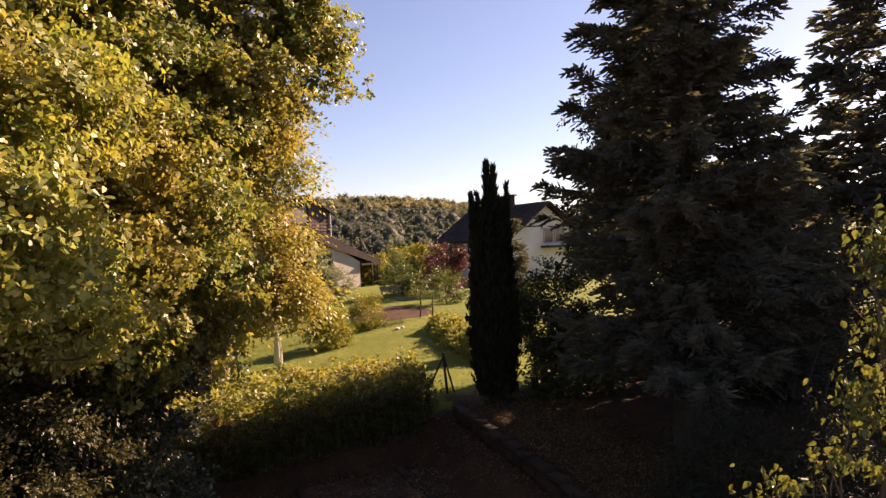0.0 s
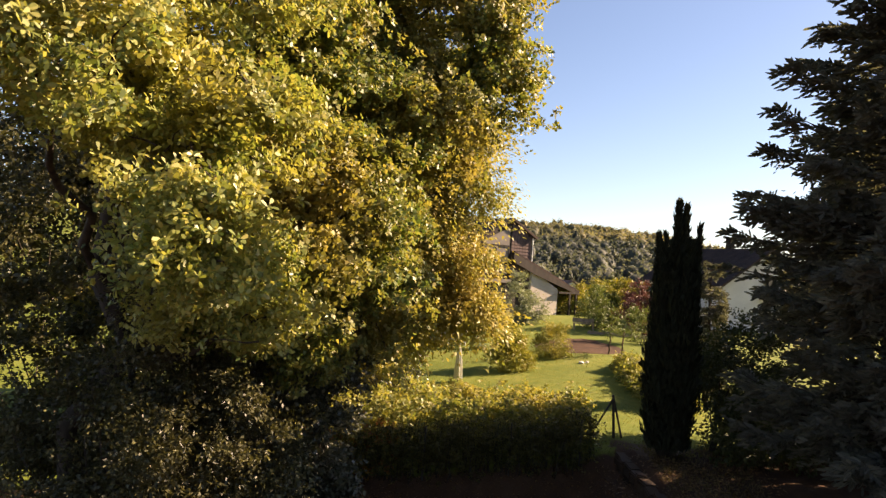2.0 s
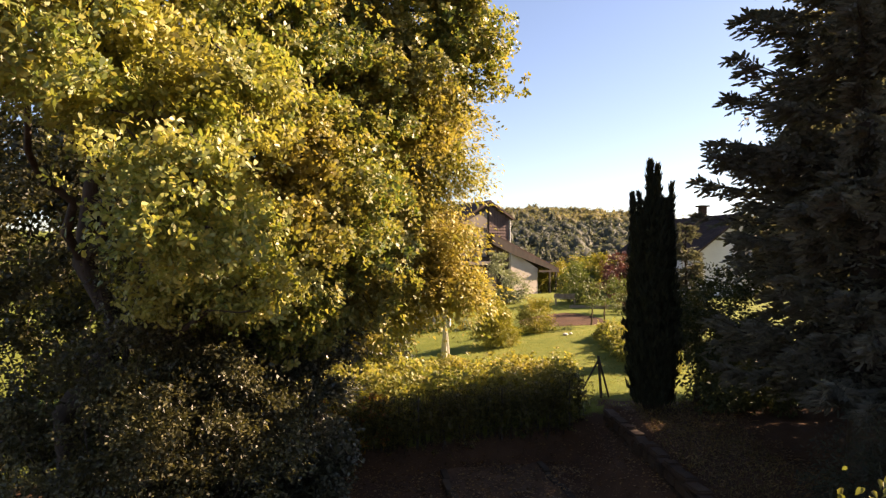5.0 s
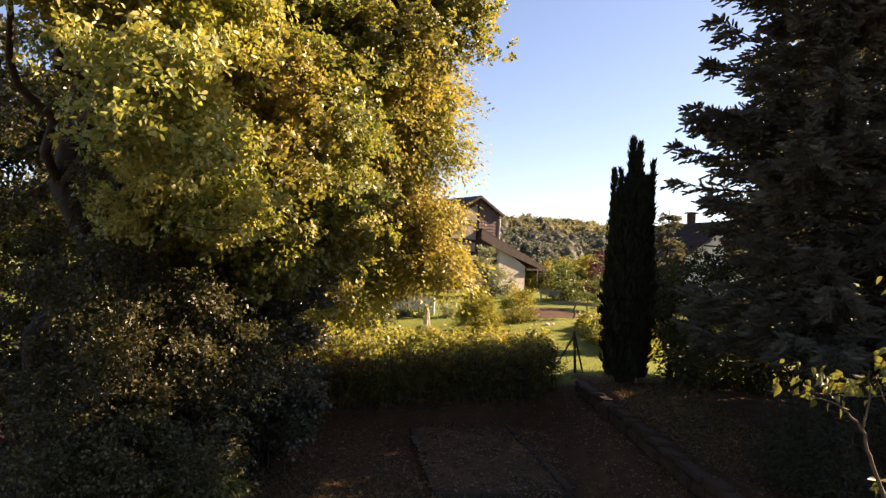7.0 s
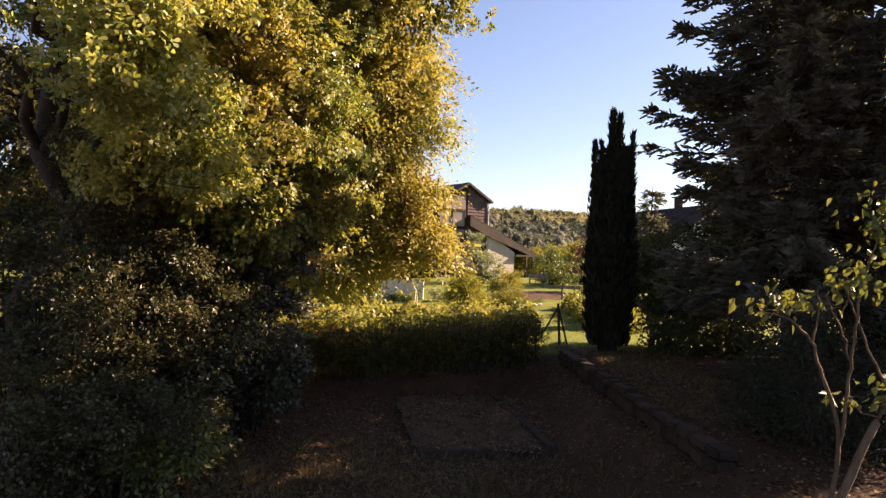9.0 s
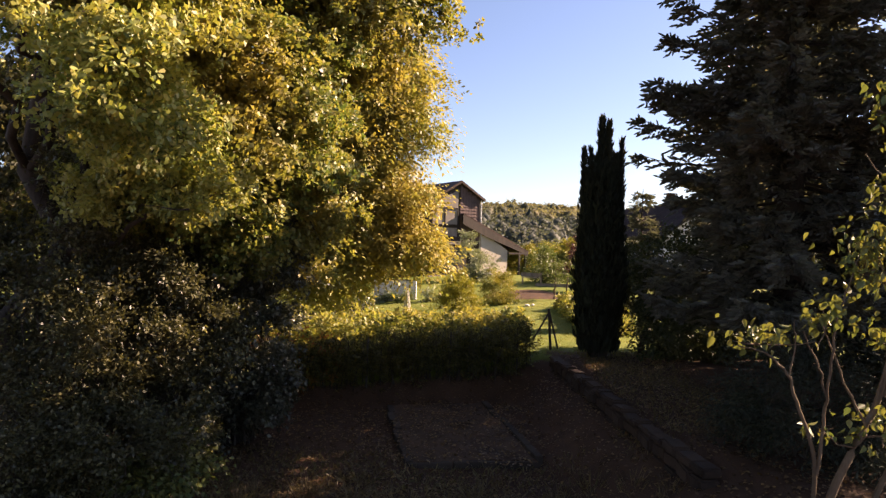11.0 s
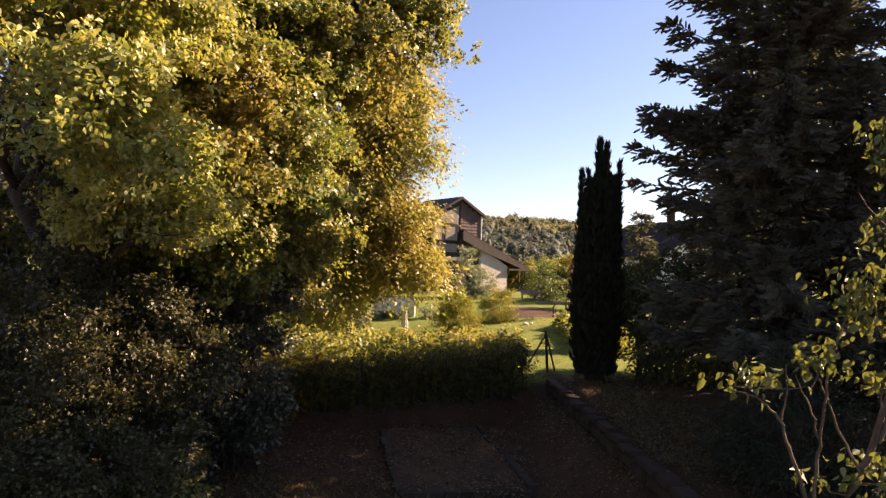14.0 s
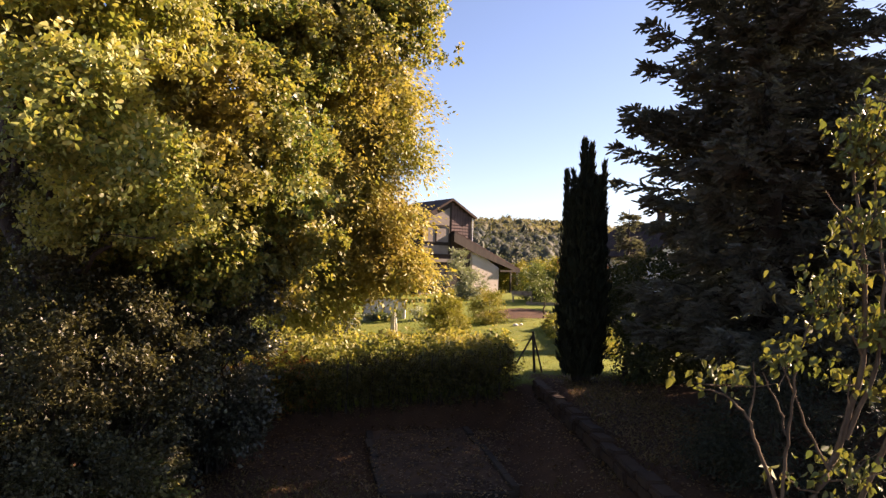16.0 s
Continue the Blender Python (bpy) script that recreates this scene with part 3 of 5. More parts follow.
def bush(name, base, blobs, material, label, leaf=0.09, per=22, reach=0.4, seed=1, droop=0.2, category="bush", group="", stems=6, bark=None, aspect=0.62, inner=0.45, knot=11):
    """A shrub of many stems from the ground, with leafy sprays all over."""
    rng = np.random.default_rng(seed)
    ob = thing(name, base, label, category, group)
    base = np.asarray(base, float)
    wood = Wood(5)
    vs, fs, count = [], [], 0
    for c, r, n in blobs:
        c = np.asarray(c, float) - base
        r = np.asarray(r, float) * np.ones(3)
        for _ in range(stems):
            foot = np.array([rng.normal(0, 0.12) + c[0] * 0.35, rng.normal(0, 0.12) + c[1] * 0.35, -0.12])
            wood.tube(bend(foot, c + rng.normal(0, 0.35, 3) * r, rng, 0.02, 0.12, 6), np.linspace(0.03, 0.006, 6), 4)
        p, d = shell(rng, max(5, n // knot), c, r, inner)
        pick = rng.integers(0, len(p), n)
        p, d = p[pick] + rng.normal(0, 1, (n, 3)) * [reach * 0.42, reach * 0.42, reach * 0.26], d[pick]
        keep = p[:, 2] > -0.05
        p, d = p[keep], d[keep]
        way = d + rng.normal(0, 0.45, d.shape)
        v, f = spray_leaves(rng, p, way, per, reach * rng.uniform(0.6, 1.3, len(p)), leaf, 0.5, droop, aspect)
        vs.append(v)
        fs.append(f + count)
        count += len(v)
    wood.make("stem", bark or M_BARK, ob)
    array_mesh("foliage", np.concatenate(vs), np.concatenate(fs), material, ob)
    return ob


bush("holly_bush", (-5.2, 12.2, gz(-5.2, 12.2)), [((-5.4, 12.5, 1.2), (1.1, 1.0, 1.3), 700), ((-5.0, 12.7, 2.6), (0.7, 0.8, 0.7), 320), ((-5.6, 12.4, 2.9), (0.9, 0.8, 0.8), 340), ((-5.1, 12.3, 3.5), (0.75, 0.7, 0.55), 280), ((-5.9, 11.8, 3.8), (0.8, 0.7, 0.5), 240), ((-5.1, 12.2, 0.0), (0.7, 0.8, 0.9), 380), ((-6.4, 11.8, 0.8), (1.0, 1.0, 1.3), 420), ((-5.4, 11.6, -0.2), (0.9, 0.7, 0.7), 300), ((-6.6, 11.6, 2.4), (0.8, 0.8, 0.7), 260)],
     M_IVY, "tall dark glossy evergreen bush beside the hedge", 0.1, 18, 0.34, 11, knot=19)
bush("elder_bush", (-7.0, 9.4, gz(-7, 9.4)), [((-6.9, 9.2, 0.9), (1.2, 1.1, 1.4), 600), ((-6.2, 9.6, 2.2), (0.8, 0.8, 0.7), 260), ((-5.6, 9.7, 0.3), (0.8, 0.8, 0.9), 320), ((-5.2, 10.2, 1.5), (0.5, 0.6, 0.5), 130), ((-8.0, 8.8, 1.8), (1.1, 1.1, 1.0), 300), ((-7.2, 9.0, 3.0), (0.7, 0.8, 0.6), 150), ((-7.4, 9.6, 4.0), (0.9, 0.9, 0.8), 220), ((-6.3, 10.2, 3.5), (0.9, 0.8, 0.8), 220), ((-5.6, 10.6, 2.7), (0.7, 0.7, 0.6), 140), ((-6.8, 10.6, 4.9), (0.9, 0.8, 0.7), 180)],
     M_SHRUB, "loose dark green shrub with reddish autumn leaves", 0.08, 22, 0.4, 12, aspect=0.55, knot=17)
bush("hazel_bush", (-5.4, 8.0, gz(-5.4, 8)), [((-5.6, 8.2, -0.1), (1.1, 1.0, 0.9), 520), ((-7.0, 7.4, 0.3), (1.1, 1.0, 1.3), 480)],
     M_SHRUB, "low dark shrub under the oak", 0.065, 26, 0.36, 13, knot=17)
# the brighter lilac leaf colour here stands in for a fleck of sun
bush("sunfleck_fern_clump", (-4.95, 8.6, gz(-4.95, 8.6)), [((-5.1, 8.4, -0.5), (0.3, 0.5, 0.35), 120), ((-4.85, 9.1, -0.35), (0.3, 0.5, 0.3), 90)],
     M_LILAC, "small plant on the bare soil, coloured yellow-green for a sun fleck", 0.1, 16, 0.35, 14, 0.5, "plant")

broadleaf("lime_tree", (-13.5, 19.0, gz(-13.5, 19)), (-13.0, 19.0, 12.0), 0.26, [
    ((-12.5, 18.0, 5.0), (2.6, 2.0, 2.6), 620), ((-14.5, 18.5, 9.0), (3.0, 2.4, 2.6), 560), ((-11.6, 18.6, 9.2), (2.2, 2.0, 2.2), 480), ((-17.0, 18.0, 5.5), (2.6, 2.2, 3.0), 480), ((-16.2, 17.4, 7.2), (2.2, 1.6, 1.7), 400), ((-19.5, 18.0, 7.5), (2.6, 2.0, 3.2), 360)],
    M_SHRUB, "dark leafy tree in the shade behind the oak", leaf=0.19, per=16, reach=0.7, seed=9)
bush("thicket_bush", (-9.6, 12.0, gz(-9.6, 12)), [((-9.4, 12.0, 1.2), (1.6, 1.3, 2.4), 700), ((-11.4, 11.4, 1.6), (1.6, 1.4, 2.8), 560), ((-8.2, 13.4, 0.8), (1.3, 1.1, 1.9), 520), ((-11.2, 13.4, 5.4), (1.9, 1.4, 2.2), 420), ((-13.4, 13.0, 4.8), (1.8, 1.5, 3.0), 360)],
     M_SHRUB, "dense dark thicket behind the oak", 0.13, 14, 0.45, 15)
bush("thicket_bush", (-9.0, 17.8, gz(-9, 17.8)), [((-8.8, 17.6, 1.2), (1.6, 1.2, 1.9), 620), ((-11.2, 17.4, 1.8), (1.8, 1.5, 2.6), 560), ((-13.6, 16.6, 2.6), (2.0, 1.6, 3.2), 520)],
     M_DARKBUSH, "dark thicket at the end of the hedge", 0.13, 14, 0.5, 16)

bush("thicket_bush", (-5.4, 27.0, gz(-5.4, 27)), [((-6.9, 26.8, 0.9), (1.2, 0.9, 0.8), 300), ((-8.6, 26.6, 1.3), (1.5, 1.0, 1.2), 300)],
     M_IVY, "low dark evergreen shrubs under the beech", 0.12, 15, 0.4, 17)

# ---------------------------------------------------------------- hedge and fence


def make_hedge():
    rng = np.random.default_rng(21)
    ob = thing("hedge", (-2.2, hedge_y(-2.2), gz(-2.2, hedge_y(-2.2))), "clipped deciduous hedge grown through a wire fence", "hedge")
    o = np.array(ob.matrix_world.translation)
    wood = Wood(4)
    vs, fs, count = [], [], 0
    for x in np.arange(-7.6, 1.15, 0.045):
        y = hedge_y(x) + rng.normal(0, 0.12)
        z = gz(x, y)
        topz = z + 1.22 + rng.normal(0, 0.1)
        wood.tube(bend((x, y, z - 0.1) - o, np.array([x + rng.normal(0, 0.15), y + rng.normal(0, 0.15), topz]) - o, rng, 0, 0.08, 5), np.linspace(0.016, 0.005, 5), 3)
    n = 3900
    x = rng.uniform(-7.6, 1.2, n)
    y = hedge_y(x) + rng.uniform(-0.28, 0.3, n)
    f = np.interp(rng.random(n), [0, 0.1, 1], [0.02, 0.3, 1.0])
    top = np.interp(x, [-7, 1.2], [1.06, 1.1]) + 0.07 * np.sin(x * 2.3) + 0.05 * np.sin(x * 6.1 + y * 3)
    p = np.stack([x, y, height(x, y) + 0.06 + f * top], 1)
    way = np.stack([rng.normal(0, 0.6, n), rng.normal(-0.1, 0.6, n), rng.uniform(0, 1.1, n)], 1)
    v, q = rosettes(rng, p - o, way + [0.2, 0, 0], 10, rng.uniform(0.08, 0.2, n), 0.072, 0.62, False)
    wood.make("stem", M_BARK, ob)
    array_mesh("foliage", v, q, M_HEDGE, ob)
    n = 260
    x = rng.uniform(-7.4, -4.2, n)
    y = hedge_y(x) + rng.uniform(-0.3, 0.6, n)
    p = np.stack([x, y, height(x, y) + 0.05 + rng.random(n) * 1.3], 1)
    v, q = spray_leaves(rng, p - o, rng.normal(0, 0.6, (n, 3)) + [0, 0, 0.4], 14, rng.uniform(0.15, 0.32, n), 0.08)
    array_mesh("rusty_foliage", v, q, M_HEDGE_RUST, ob, "reddish autumn leaves at one end")
    # uneven growth behind the clipped face
    n = 4400
    x = rng.uniform(-9.0, 1.0, n)
    back = rng.random(n)
    wide = np.interp(x, [-8, -4, 1], [6.0, 5.2, 3.0])
    y = hedge_y(x) + 0.8 + back * wide
    p = np.stack([x, y, height(x, y) + rng.random(n) ** 0.6 * (np.interp(x, [-7, -3, 1], [1.55, 1.3, 1.05]) + 0.14 * np.sin(x * 3 + y * 2)) * (1 - 0.15 * back)], 1)
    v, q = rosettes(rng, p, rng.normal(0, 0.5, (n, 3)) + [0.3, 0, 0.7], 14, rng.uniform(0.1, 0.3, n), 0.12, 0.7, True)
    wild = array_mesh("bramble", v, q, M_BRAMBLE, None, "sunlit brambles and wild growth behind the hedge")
    tagged(wild, category="undergrowth", kind="stuff")


make_hedge()


def rod(bm, p, q, r, sides=8):
    p, q = Vector(p), Vector(q)
    d = q - p
    m = Matrix.Translation((p + q) / 2) @ d.to_track_quat("Z", "Y").to_matrix().to_4x4()
    bmesh.ops.create_cone(bm, cap_ends=True, segments=sides, radius1=r, radius2=r * 0.9, depth=d.length, matrix=m)
    return bm


def make_fence():
    end = thing("fence_post", (1.9, 20.1, gz(1.9, 20.1)), "dark end post of the wire fence with slanting braces", "fence post")
    part("post", rod(bmesh.new(), (-0.02, 0, -0.2), (-0.12, 0, 1.32), 0.045), M_POST, end)
    part("brace", rod(bmesh.new(), (-0.10, 0, 1.22), (-0.62, -0.2, 0.3), 0.032), M_POST, end)
    part("brace", rod(bmesh.new(), (-0.11, 0, 1.25), (0.24, 0.1, -0.1), 0.034), M_POST, end)
    for x in (-5.7, -3.35, -1.15, 0.75):
        y = hedge_y(x) - 0.12
        ob = thing("fence_post", (x, y, gz(x, y)), "thin dark metal stake of the wire fence in the hedge", "fence post", "fence stakes")
        part("post", rod(bmesh.new(), (0, 0, -0.2), (0.01, 0, 1.42), 0.022, 6), M_POST, ob)


make_fence()

# ---------------------------------------------------------------- terrace: raised bed and retaining wall


def make_bed():
    bed = thing("garden_bed", (0, 0, 0), "sunken rectangular soil bed with an old concrete kerb, coloured dark for shade", "garden bed")
    fl, fr, br, bl = (Vector(c) for c in ((-1.37, 11.2, 0), (1.15, 11.85, 0), (-0.1, 16.5, 0), (-2.65, 15.7, 0)))
    bm = bmesh.new()
    k = 26
    grid = {}
    for i in range(k + 1):
        for j in range(k + 1):
            p = (fl.lerp(fr, i / k)).lerp(bl.lerp(br, i / k), j / k)
            h = -0.90 + 0.05 * noise.noise((p.x * 2.2, p.y * 2.2, 0)) + 0.03 * noise.noise((p.x * 7, p.y * 7, 3))
            grid[i, j] = bm.verts.new((p.x, p.y, h))
    for i in range(k):
        for j in range(k):
            bm.faces.new((grid[i, j], grid[i + 1, j], grid[i + 1, j + 1], grid[i, j + 1]))
    rim = [grid[i, 0] for i in range(k + 1)] + [grid[k, j] for j in range(1, k + 1)] + [grid[i, k] for i in range(k - 1, -1, -1)] + [grid[0, j] for j in range(k - 1, 0, -1)]
    foot = [bm.verts.new((v.co.x, v.co.y, -1.25)) for v in rim]
    for i in range(len(rim)):
        j = (i + 1) % len(rim)
        bm.faces.new((rim[i], foot[i], foot[j], rim[j]))
    part("soil", bm, M_SOIL, bed)
    # near-black kerb blocks stand for the shaded drop along the bed
    rng = random.Random(4)
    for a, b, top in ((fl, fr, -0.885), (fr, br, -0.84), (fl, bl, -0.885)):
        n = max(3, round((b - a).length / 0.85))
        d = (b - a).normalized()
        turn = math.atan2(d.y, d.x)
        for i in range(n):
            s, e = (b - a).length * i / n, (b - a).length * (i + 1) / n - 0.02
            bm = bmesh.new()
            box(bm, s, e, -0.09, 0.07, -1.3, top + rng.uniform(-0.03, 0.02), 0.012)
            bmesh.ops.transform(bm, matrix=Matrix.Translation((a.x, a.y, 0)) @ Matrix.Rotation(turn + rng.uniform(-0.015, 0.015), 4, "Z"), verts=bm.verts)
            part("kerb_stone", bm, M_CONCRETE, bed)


make_bed()


def make_wall():
    wall = thing("retaining_wall", (0, 0, 0), "low dark retaining wall of old stone blocks", "wall", kind="structure")
    rng = random.Random(6)
    y = 18.2
    while y > 8.5:
        ln = rng.uniform(0.26, 0.62)
        a, b = Vector((wall_x(y), y, 0)), Vector((wall_x(y - ln), y - ln, 0))
        d = (b - a).normalized()
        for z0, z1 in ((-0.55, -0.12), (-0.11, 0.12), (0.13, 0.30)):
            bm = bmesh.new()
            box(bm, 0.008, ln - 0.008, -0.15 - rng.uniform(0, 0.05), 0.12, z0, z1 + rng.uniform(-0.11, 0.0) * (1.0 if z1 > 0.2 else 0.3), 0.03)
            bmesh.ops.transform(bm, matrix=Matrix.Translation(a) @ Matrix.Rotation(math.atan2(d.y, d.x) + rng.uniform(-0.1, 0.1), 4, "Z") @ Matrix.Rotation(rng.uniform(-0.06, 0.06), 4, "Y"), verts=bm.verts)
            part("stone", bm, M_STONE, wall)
        y -= ln


make_wall()

# ---------------------------------------------------------------- conifers


def shoots(base, way, normal, length, width):
    """Needle-covered shoots: blunt tapered blades, two to a shoot and crossed."""
    way, normal = unit(way), unit(normal)
    side = unit(np.cross(way, normal))
    up = np.cross(side, way)
    length, width = np.asarray(length)[:, None], np.asarray(width)[:, None]
    both = []
    for s in (side, up):
        rows = [base + way * length * u + s * width * w for u, w in ((0, 0), (0.16, 0.45), (0.7, 0.5), (1.0, 0.0), (0.74, -0.46), (0.2, -0.5))]
        both.append(np.stack(rows, 1).reshape(-1, 3))
    v = np.concatenate(both)
    return v, np.arange(len(v), dtype=np.int32).reshape(-1, 6)


def spruce(name, base, tall, radius, label, seed, skirt=1.0, density=1.0, detail=1.0, sub=6, long=(), inset=1.0, girth=1.0, taper=0.8):
    """A spruce: straight trunk, whorls of drooping boughs, side twigs with stubby needle-covered shoots."""
    rng = np.random.default_rng(seed)
    tree = thing(name, base, label, "tree")
    wood = Wood(6)
    zz = np.linspace(-0.2, tall, 12)
    wood.tube(np.stack([0.03 * np.sin(zz), 0.03 * np.cos(zz * 0.7), zz], 1), np.linspace(0.36 * girth, 0.03, 12) * tall / 16, 12)
    B, W, N, L = [], [], [], []
    z = skirt
    plan = []
    while z < tall - 0.25:
        f = (z - skirt) / (tall - skirt)
        reach = radius * (1 - f) ** taper + 0.05
        plan += [(z, rng.uniform(0, 2 * np.pi), reach * rng.uniform(0.62, 1.14)) for _ in range(int(rng.integers(6, 9)))]
        z += rng.uniform(0.22, 0.34) * (0.8 + 0.4 * f)
    for z, az, r in plan + list(long):
        if z < 5.0 and np.cos(az) < -0.4:
            r *= inset
        f = max(0.0, (z - skirt) / (tall - skirt))
        out = np.array([np.cos(az), np.sin(az), 0])
        s = np.linspace(0, 1, 9)
        sag = (-0.34 * s + 0.27 * s ** 3) * r * (1 - f * 0.8) + (0.28 * f * s * r)
        z0 = z + rng.uniform(-0.2, 0.2)
        line = out * (s * r)[:, None] + np.array([0, 0, 1.0]) * (z0 + sag)[:, None]
        line[:, :2] += np.cumsum(rng.normal(0, 0.02 * r, (9, 2)), 0) * s[:, None]
        wood.tube(line, np.linspace(0.035 * (1 - f) + 0.012, 0.006, 9), 4)
        side = np.array([-np.sin(az), np.cos(az), 0])
        m = int((17 * r + 8) * density * (0.55 if np.sin(az) > 0.35 else 1.0))
        t = 0.12 + 0.88 * rng.random(m) ** 0.7
        at = np.stack([np.interp(t, s, line[:, i]) for i in range(3)], 1)
        sgn = rng.choice([-1.0, 1.0], m)
        ln = (0.30 + 0.62 * (1 - t) * min(1, r / 2.5)) * rng.uniform(0.65, 1.25, m)
        way = unit(out * 0.85 + side * sgn[:, None] * rng.uniform(0.35, 1.0, m)[:, None] + np.array([0, 0, 1.0]) * rng.normal(-0.16, 0.26, m)[:, None])
        # along each side twig, shoots to both sides in one plane, the last one straight on
        u = np.linspace(0.12, 1.0, sub)[None, :, None]
        pos = at[:, None] + way[:, None] * (ln[:, None, None] * u)
        pos[..., 2] -= 0.16 * (u[..., 0] ** 2) * ln[:, None]
        across = unit(np.cross(way, np.array([0, 0, 1.0]) + rng.normal(0, 0.35, (m, 3))))
        turn = np.where(np.arange(sub) % 2 == 0, 0.85, -0.85)
        turn[-1] = 0.0
        sw = way[:, None] + across[:, None] * turn[None, :, None] + rng.normal(0, 0.2, (m, sub, 3)) + [0, 0, 0.06]
        B.append(pos.reshape(-1, 3))
        W.append(sw.reshape(-1, 3))
        N.append(rng.normal(0, 0.4, (m * sub, 3)) + [0, 0, 1.0])
        L.append((0.12 + 0.1 * rng.random((m, sub))).ravel())
    B, W, N, L = (np.concatenate(a) for a in (B, W, N, L))
    v, q = shoots(B, W, N, L * detail, 0.044 * detail * rng.uniform(0.75, 1.2, len(L)))
    wood.make("trunk", M_BARK, tree)
    array_mesh("needles", v, q, M_SPRUCE, tree)
    return tree


# boughs at azimuth 1.35-1.7 are added on the unseen back to block sun
spruce("spruce_tree", (6.3, 13.0, gz(6.3, 13)), 12.0, 3.35, "big dense blue-green spruce with a thick dark trunk", 31, 2.3, 0.9, 1.05, 8, ((6.15, 3.23, 3.2), (6.25, 3.3, 2.8), (7.9, 3.4, 2.9), (8.6, 3.4, 2.5), (4.4, 1.55, 4.2), (4.9, 1.35, 4.1), (5.4, 1.7, 4.0), (5.9, 1.5, 3.9), (2.2, 5.6, 3.0), (2.4, 4.4, 2.2), (1.9, 2.6, 2.4)), 0.8, 1.45, 0.5)
spruce("spruce_tree", (15.3, 16.5, gz(15.3, 16.5)), 15.5, 4.2, "second tall spruce behind the first", 32, 1.2, 0.26, 2.2, 5)
# shade caster: unseen spruce added to darken the holly and the soil
spruce("spruce_tree", (9.1, 18.8, gz(9.1, 18.8)), 12.6, 2.8, "unseen tall narrow spruce added to cast shade, with a bare lower trunk", 34, 4.5, 0.7, 1.5, 5)
spruce("young_spruce", (6.05, 27.0, gz(6.05, 27)), 6.0, 0.8, "slender young spruce with a bare leading shoot", 33, 0.8, 0.6, 1.1, 5)


def cypress():
    rng = np.random.default_rng(41)
    at = (3.15, 18.55, gz(3.15, 18.55))
    tree = thing("cypress_tree", at, "slim dark columnar conifer with several pointed tops", "tree")
    wood = Wood(6)
    B, W, N, L = [], [], [], []
    spires = ((-0.02, 0.0, 7.25, 0.33, 4600), (0.19, 0.05, 7.1, 0.3, 4200), (-0.54, 0.0, 6.3, 0.2, 2000), (-0.34, 0.06, 6.32, 0.22, 2200), (-0.2, -0.12, 6.0, 0.28, 4600),
              (0.57, 0.0, 6.55, 0.19, 2100), (0.4, -0.06, 6.1, 0.3, 4600), (-0.4, -0.2, 5.5, 0.3, 5000), (0.22, -0.3, 5.6, 0.36, 5000), (-0.1, -0.35, 5.2, 0.38, 5600),
              (0.05, 0.3, 5.8, 0.34, 3800), (0.42, 0.15, 5.5, 0.29, 3800), (-0.42, 0.2, 5.5, 0.27, 3800))
    for dx, dy, top, r, n in spires:
        wood.tube([(dx * 0.3, dy * 0.3, -0.15), (dx * 0.8, dy * 0.8, 1.5), (dx, dy, top * 0.6), (dx * 1.02, dy, top - 0.25)], [0.09, 0.07, 0.05, 0.008], 6)
        f = rng.random(n) ** 0.9
        prof = np.minimum(1, 0.6 + 1.6 * f) * np.minimum(1, (1 - f) * 1.75) ** 1.05 + 0.025
        a = rng.uniform(0, 2 * np.pi, n)
        clump = 1 + 0.36 * np.sin(a * 5 + f * 23 + dx * 9) + 0.3 * np.sin(f * top * 17 + a * 2)
        rr = r * prof * (0.45 + 0.6 * rng.random(n) ** 0.5) * clump
        B.append(np.stack([dx * (0.75 + 0.25 * f) + rr * np.cos(a), dy + rr * np.sin(a), 0.15 + f * (top - 0.3)], 1))
        W.append(np.stack([np.cos(a) * 0.28, np.sin(a) * 0.28, np.ones(n)], 1) + rng.normal(0, 0.16, (n, 3)))
        N.append(np.stack([np.cos(a), np.sin(a), np.zeros(n)], 1) + rng.normal(0, 0.7, (n, 3)))
        L.append(rng.uniform(0.12, 0.3, n))
    B, W, N, L = (np.concatenate(a) for a in (B, W, N, L))
    v, q = kites(B, W, N, L, L * 0.24, 0.2)
    wood.make("trunk", M_BARK, tree)
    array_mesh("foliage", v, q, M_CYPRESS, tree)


cypress()

# dark evergreen screen between the cypress and the spruce, then added unseen sun blockers
bush("laurel_bush", (4.7, 19.4, gz(4.7, 19.4)), [((4.6, 19.3, 2.4), (0.95, 0.9, 1.7), 360), ((5.6, 19.8, 2.7), (1.1, 1.0, 1.6), 560), ((5.2, 18.2, 1.3), (0.7, 0.8, 1.1), 300), ((6.0, 18.6, 1.0), (0.9, 0.8, 0.9), 240)],
     M_DARKBUSH, "tall dark laurel screen along the boundary", 0.11, 15, 0.42, 51)
# added out of view behind the spruce so the hedge front falls in shade
broadleaf("sun_blocker_tree", (10.0, 22.8, gz(10, 22.8)), (10.0, 22.8, 10.2), 0.2, [((9.5, 22.5, 5.0), (1.3, 1.1, 1.4), 420), ((10.6, 23.0, 5.4), (1.3, 1.1, 1.5), 420), ((10.0, 22.8, 7.4), (1.2, 1.1, 1.6), 460), ((9.6, 22.6, 9.3), (0.9, 1.0, 1.3), 320), ((8.5, 22.2, 5.2), (0.9, 0.9, 1.3), 300)],
          M_CYPRESS, "unseen tall conifer added to shade the hedge, with a bare lower trunk", leaf=0.2, per=18, reach=0.5, seed=52, aspect=0.45, tight=4)
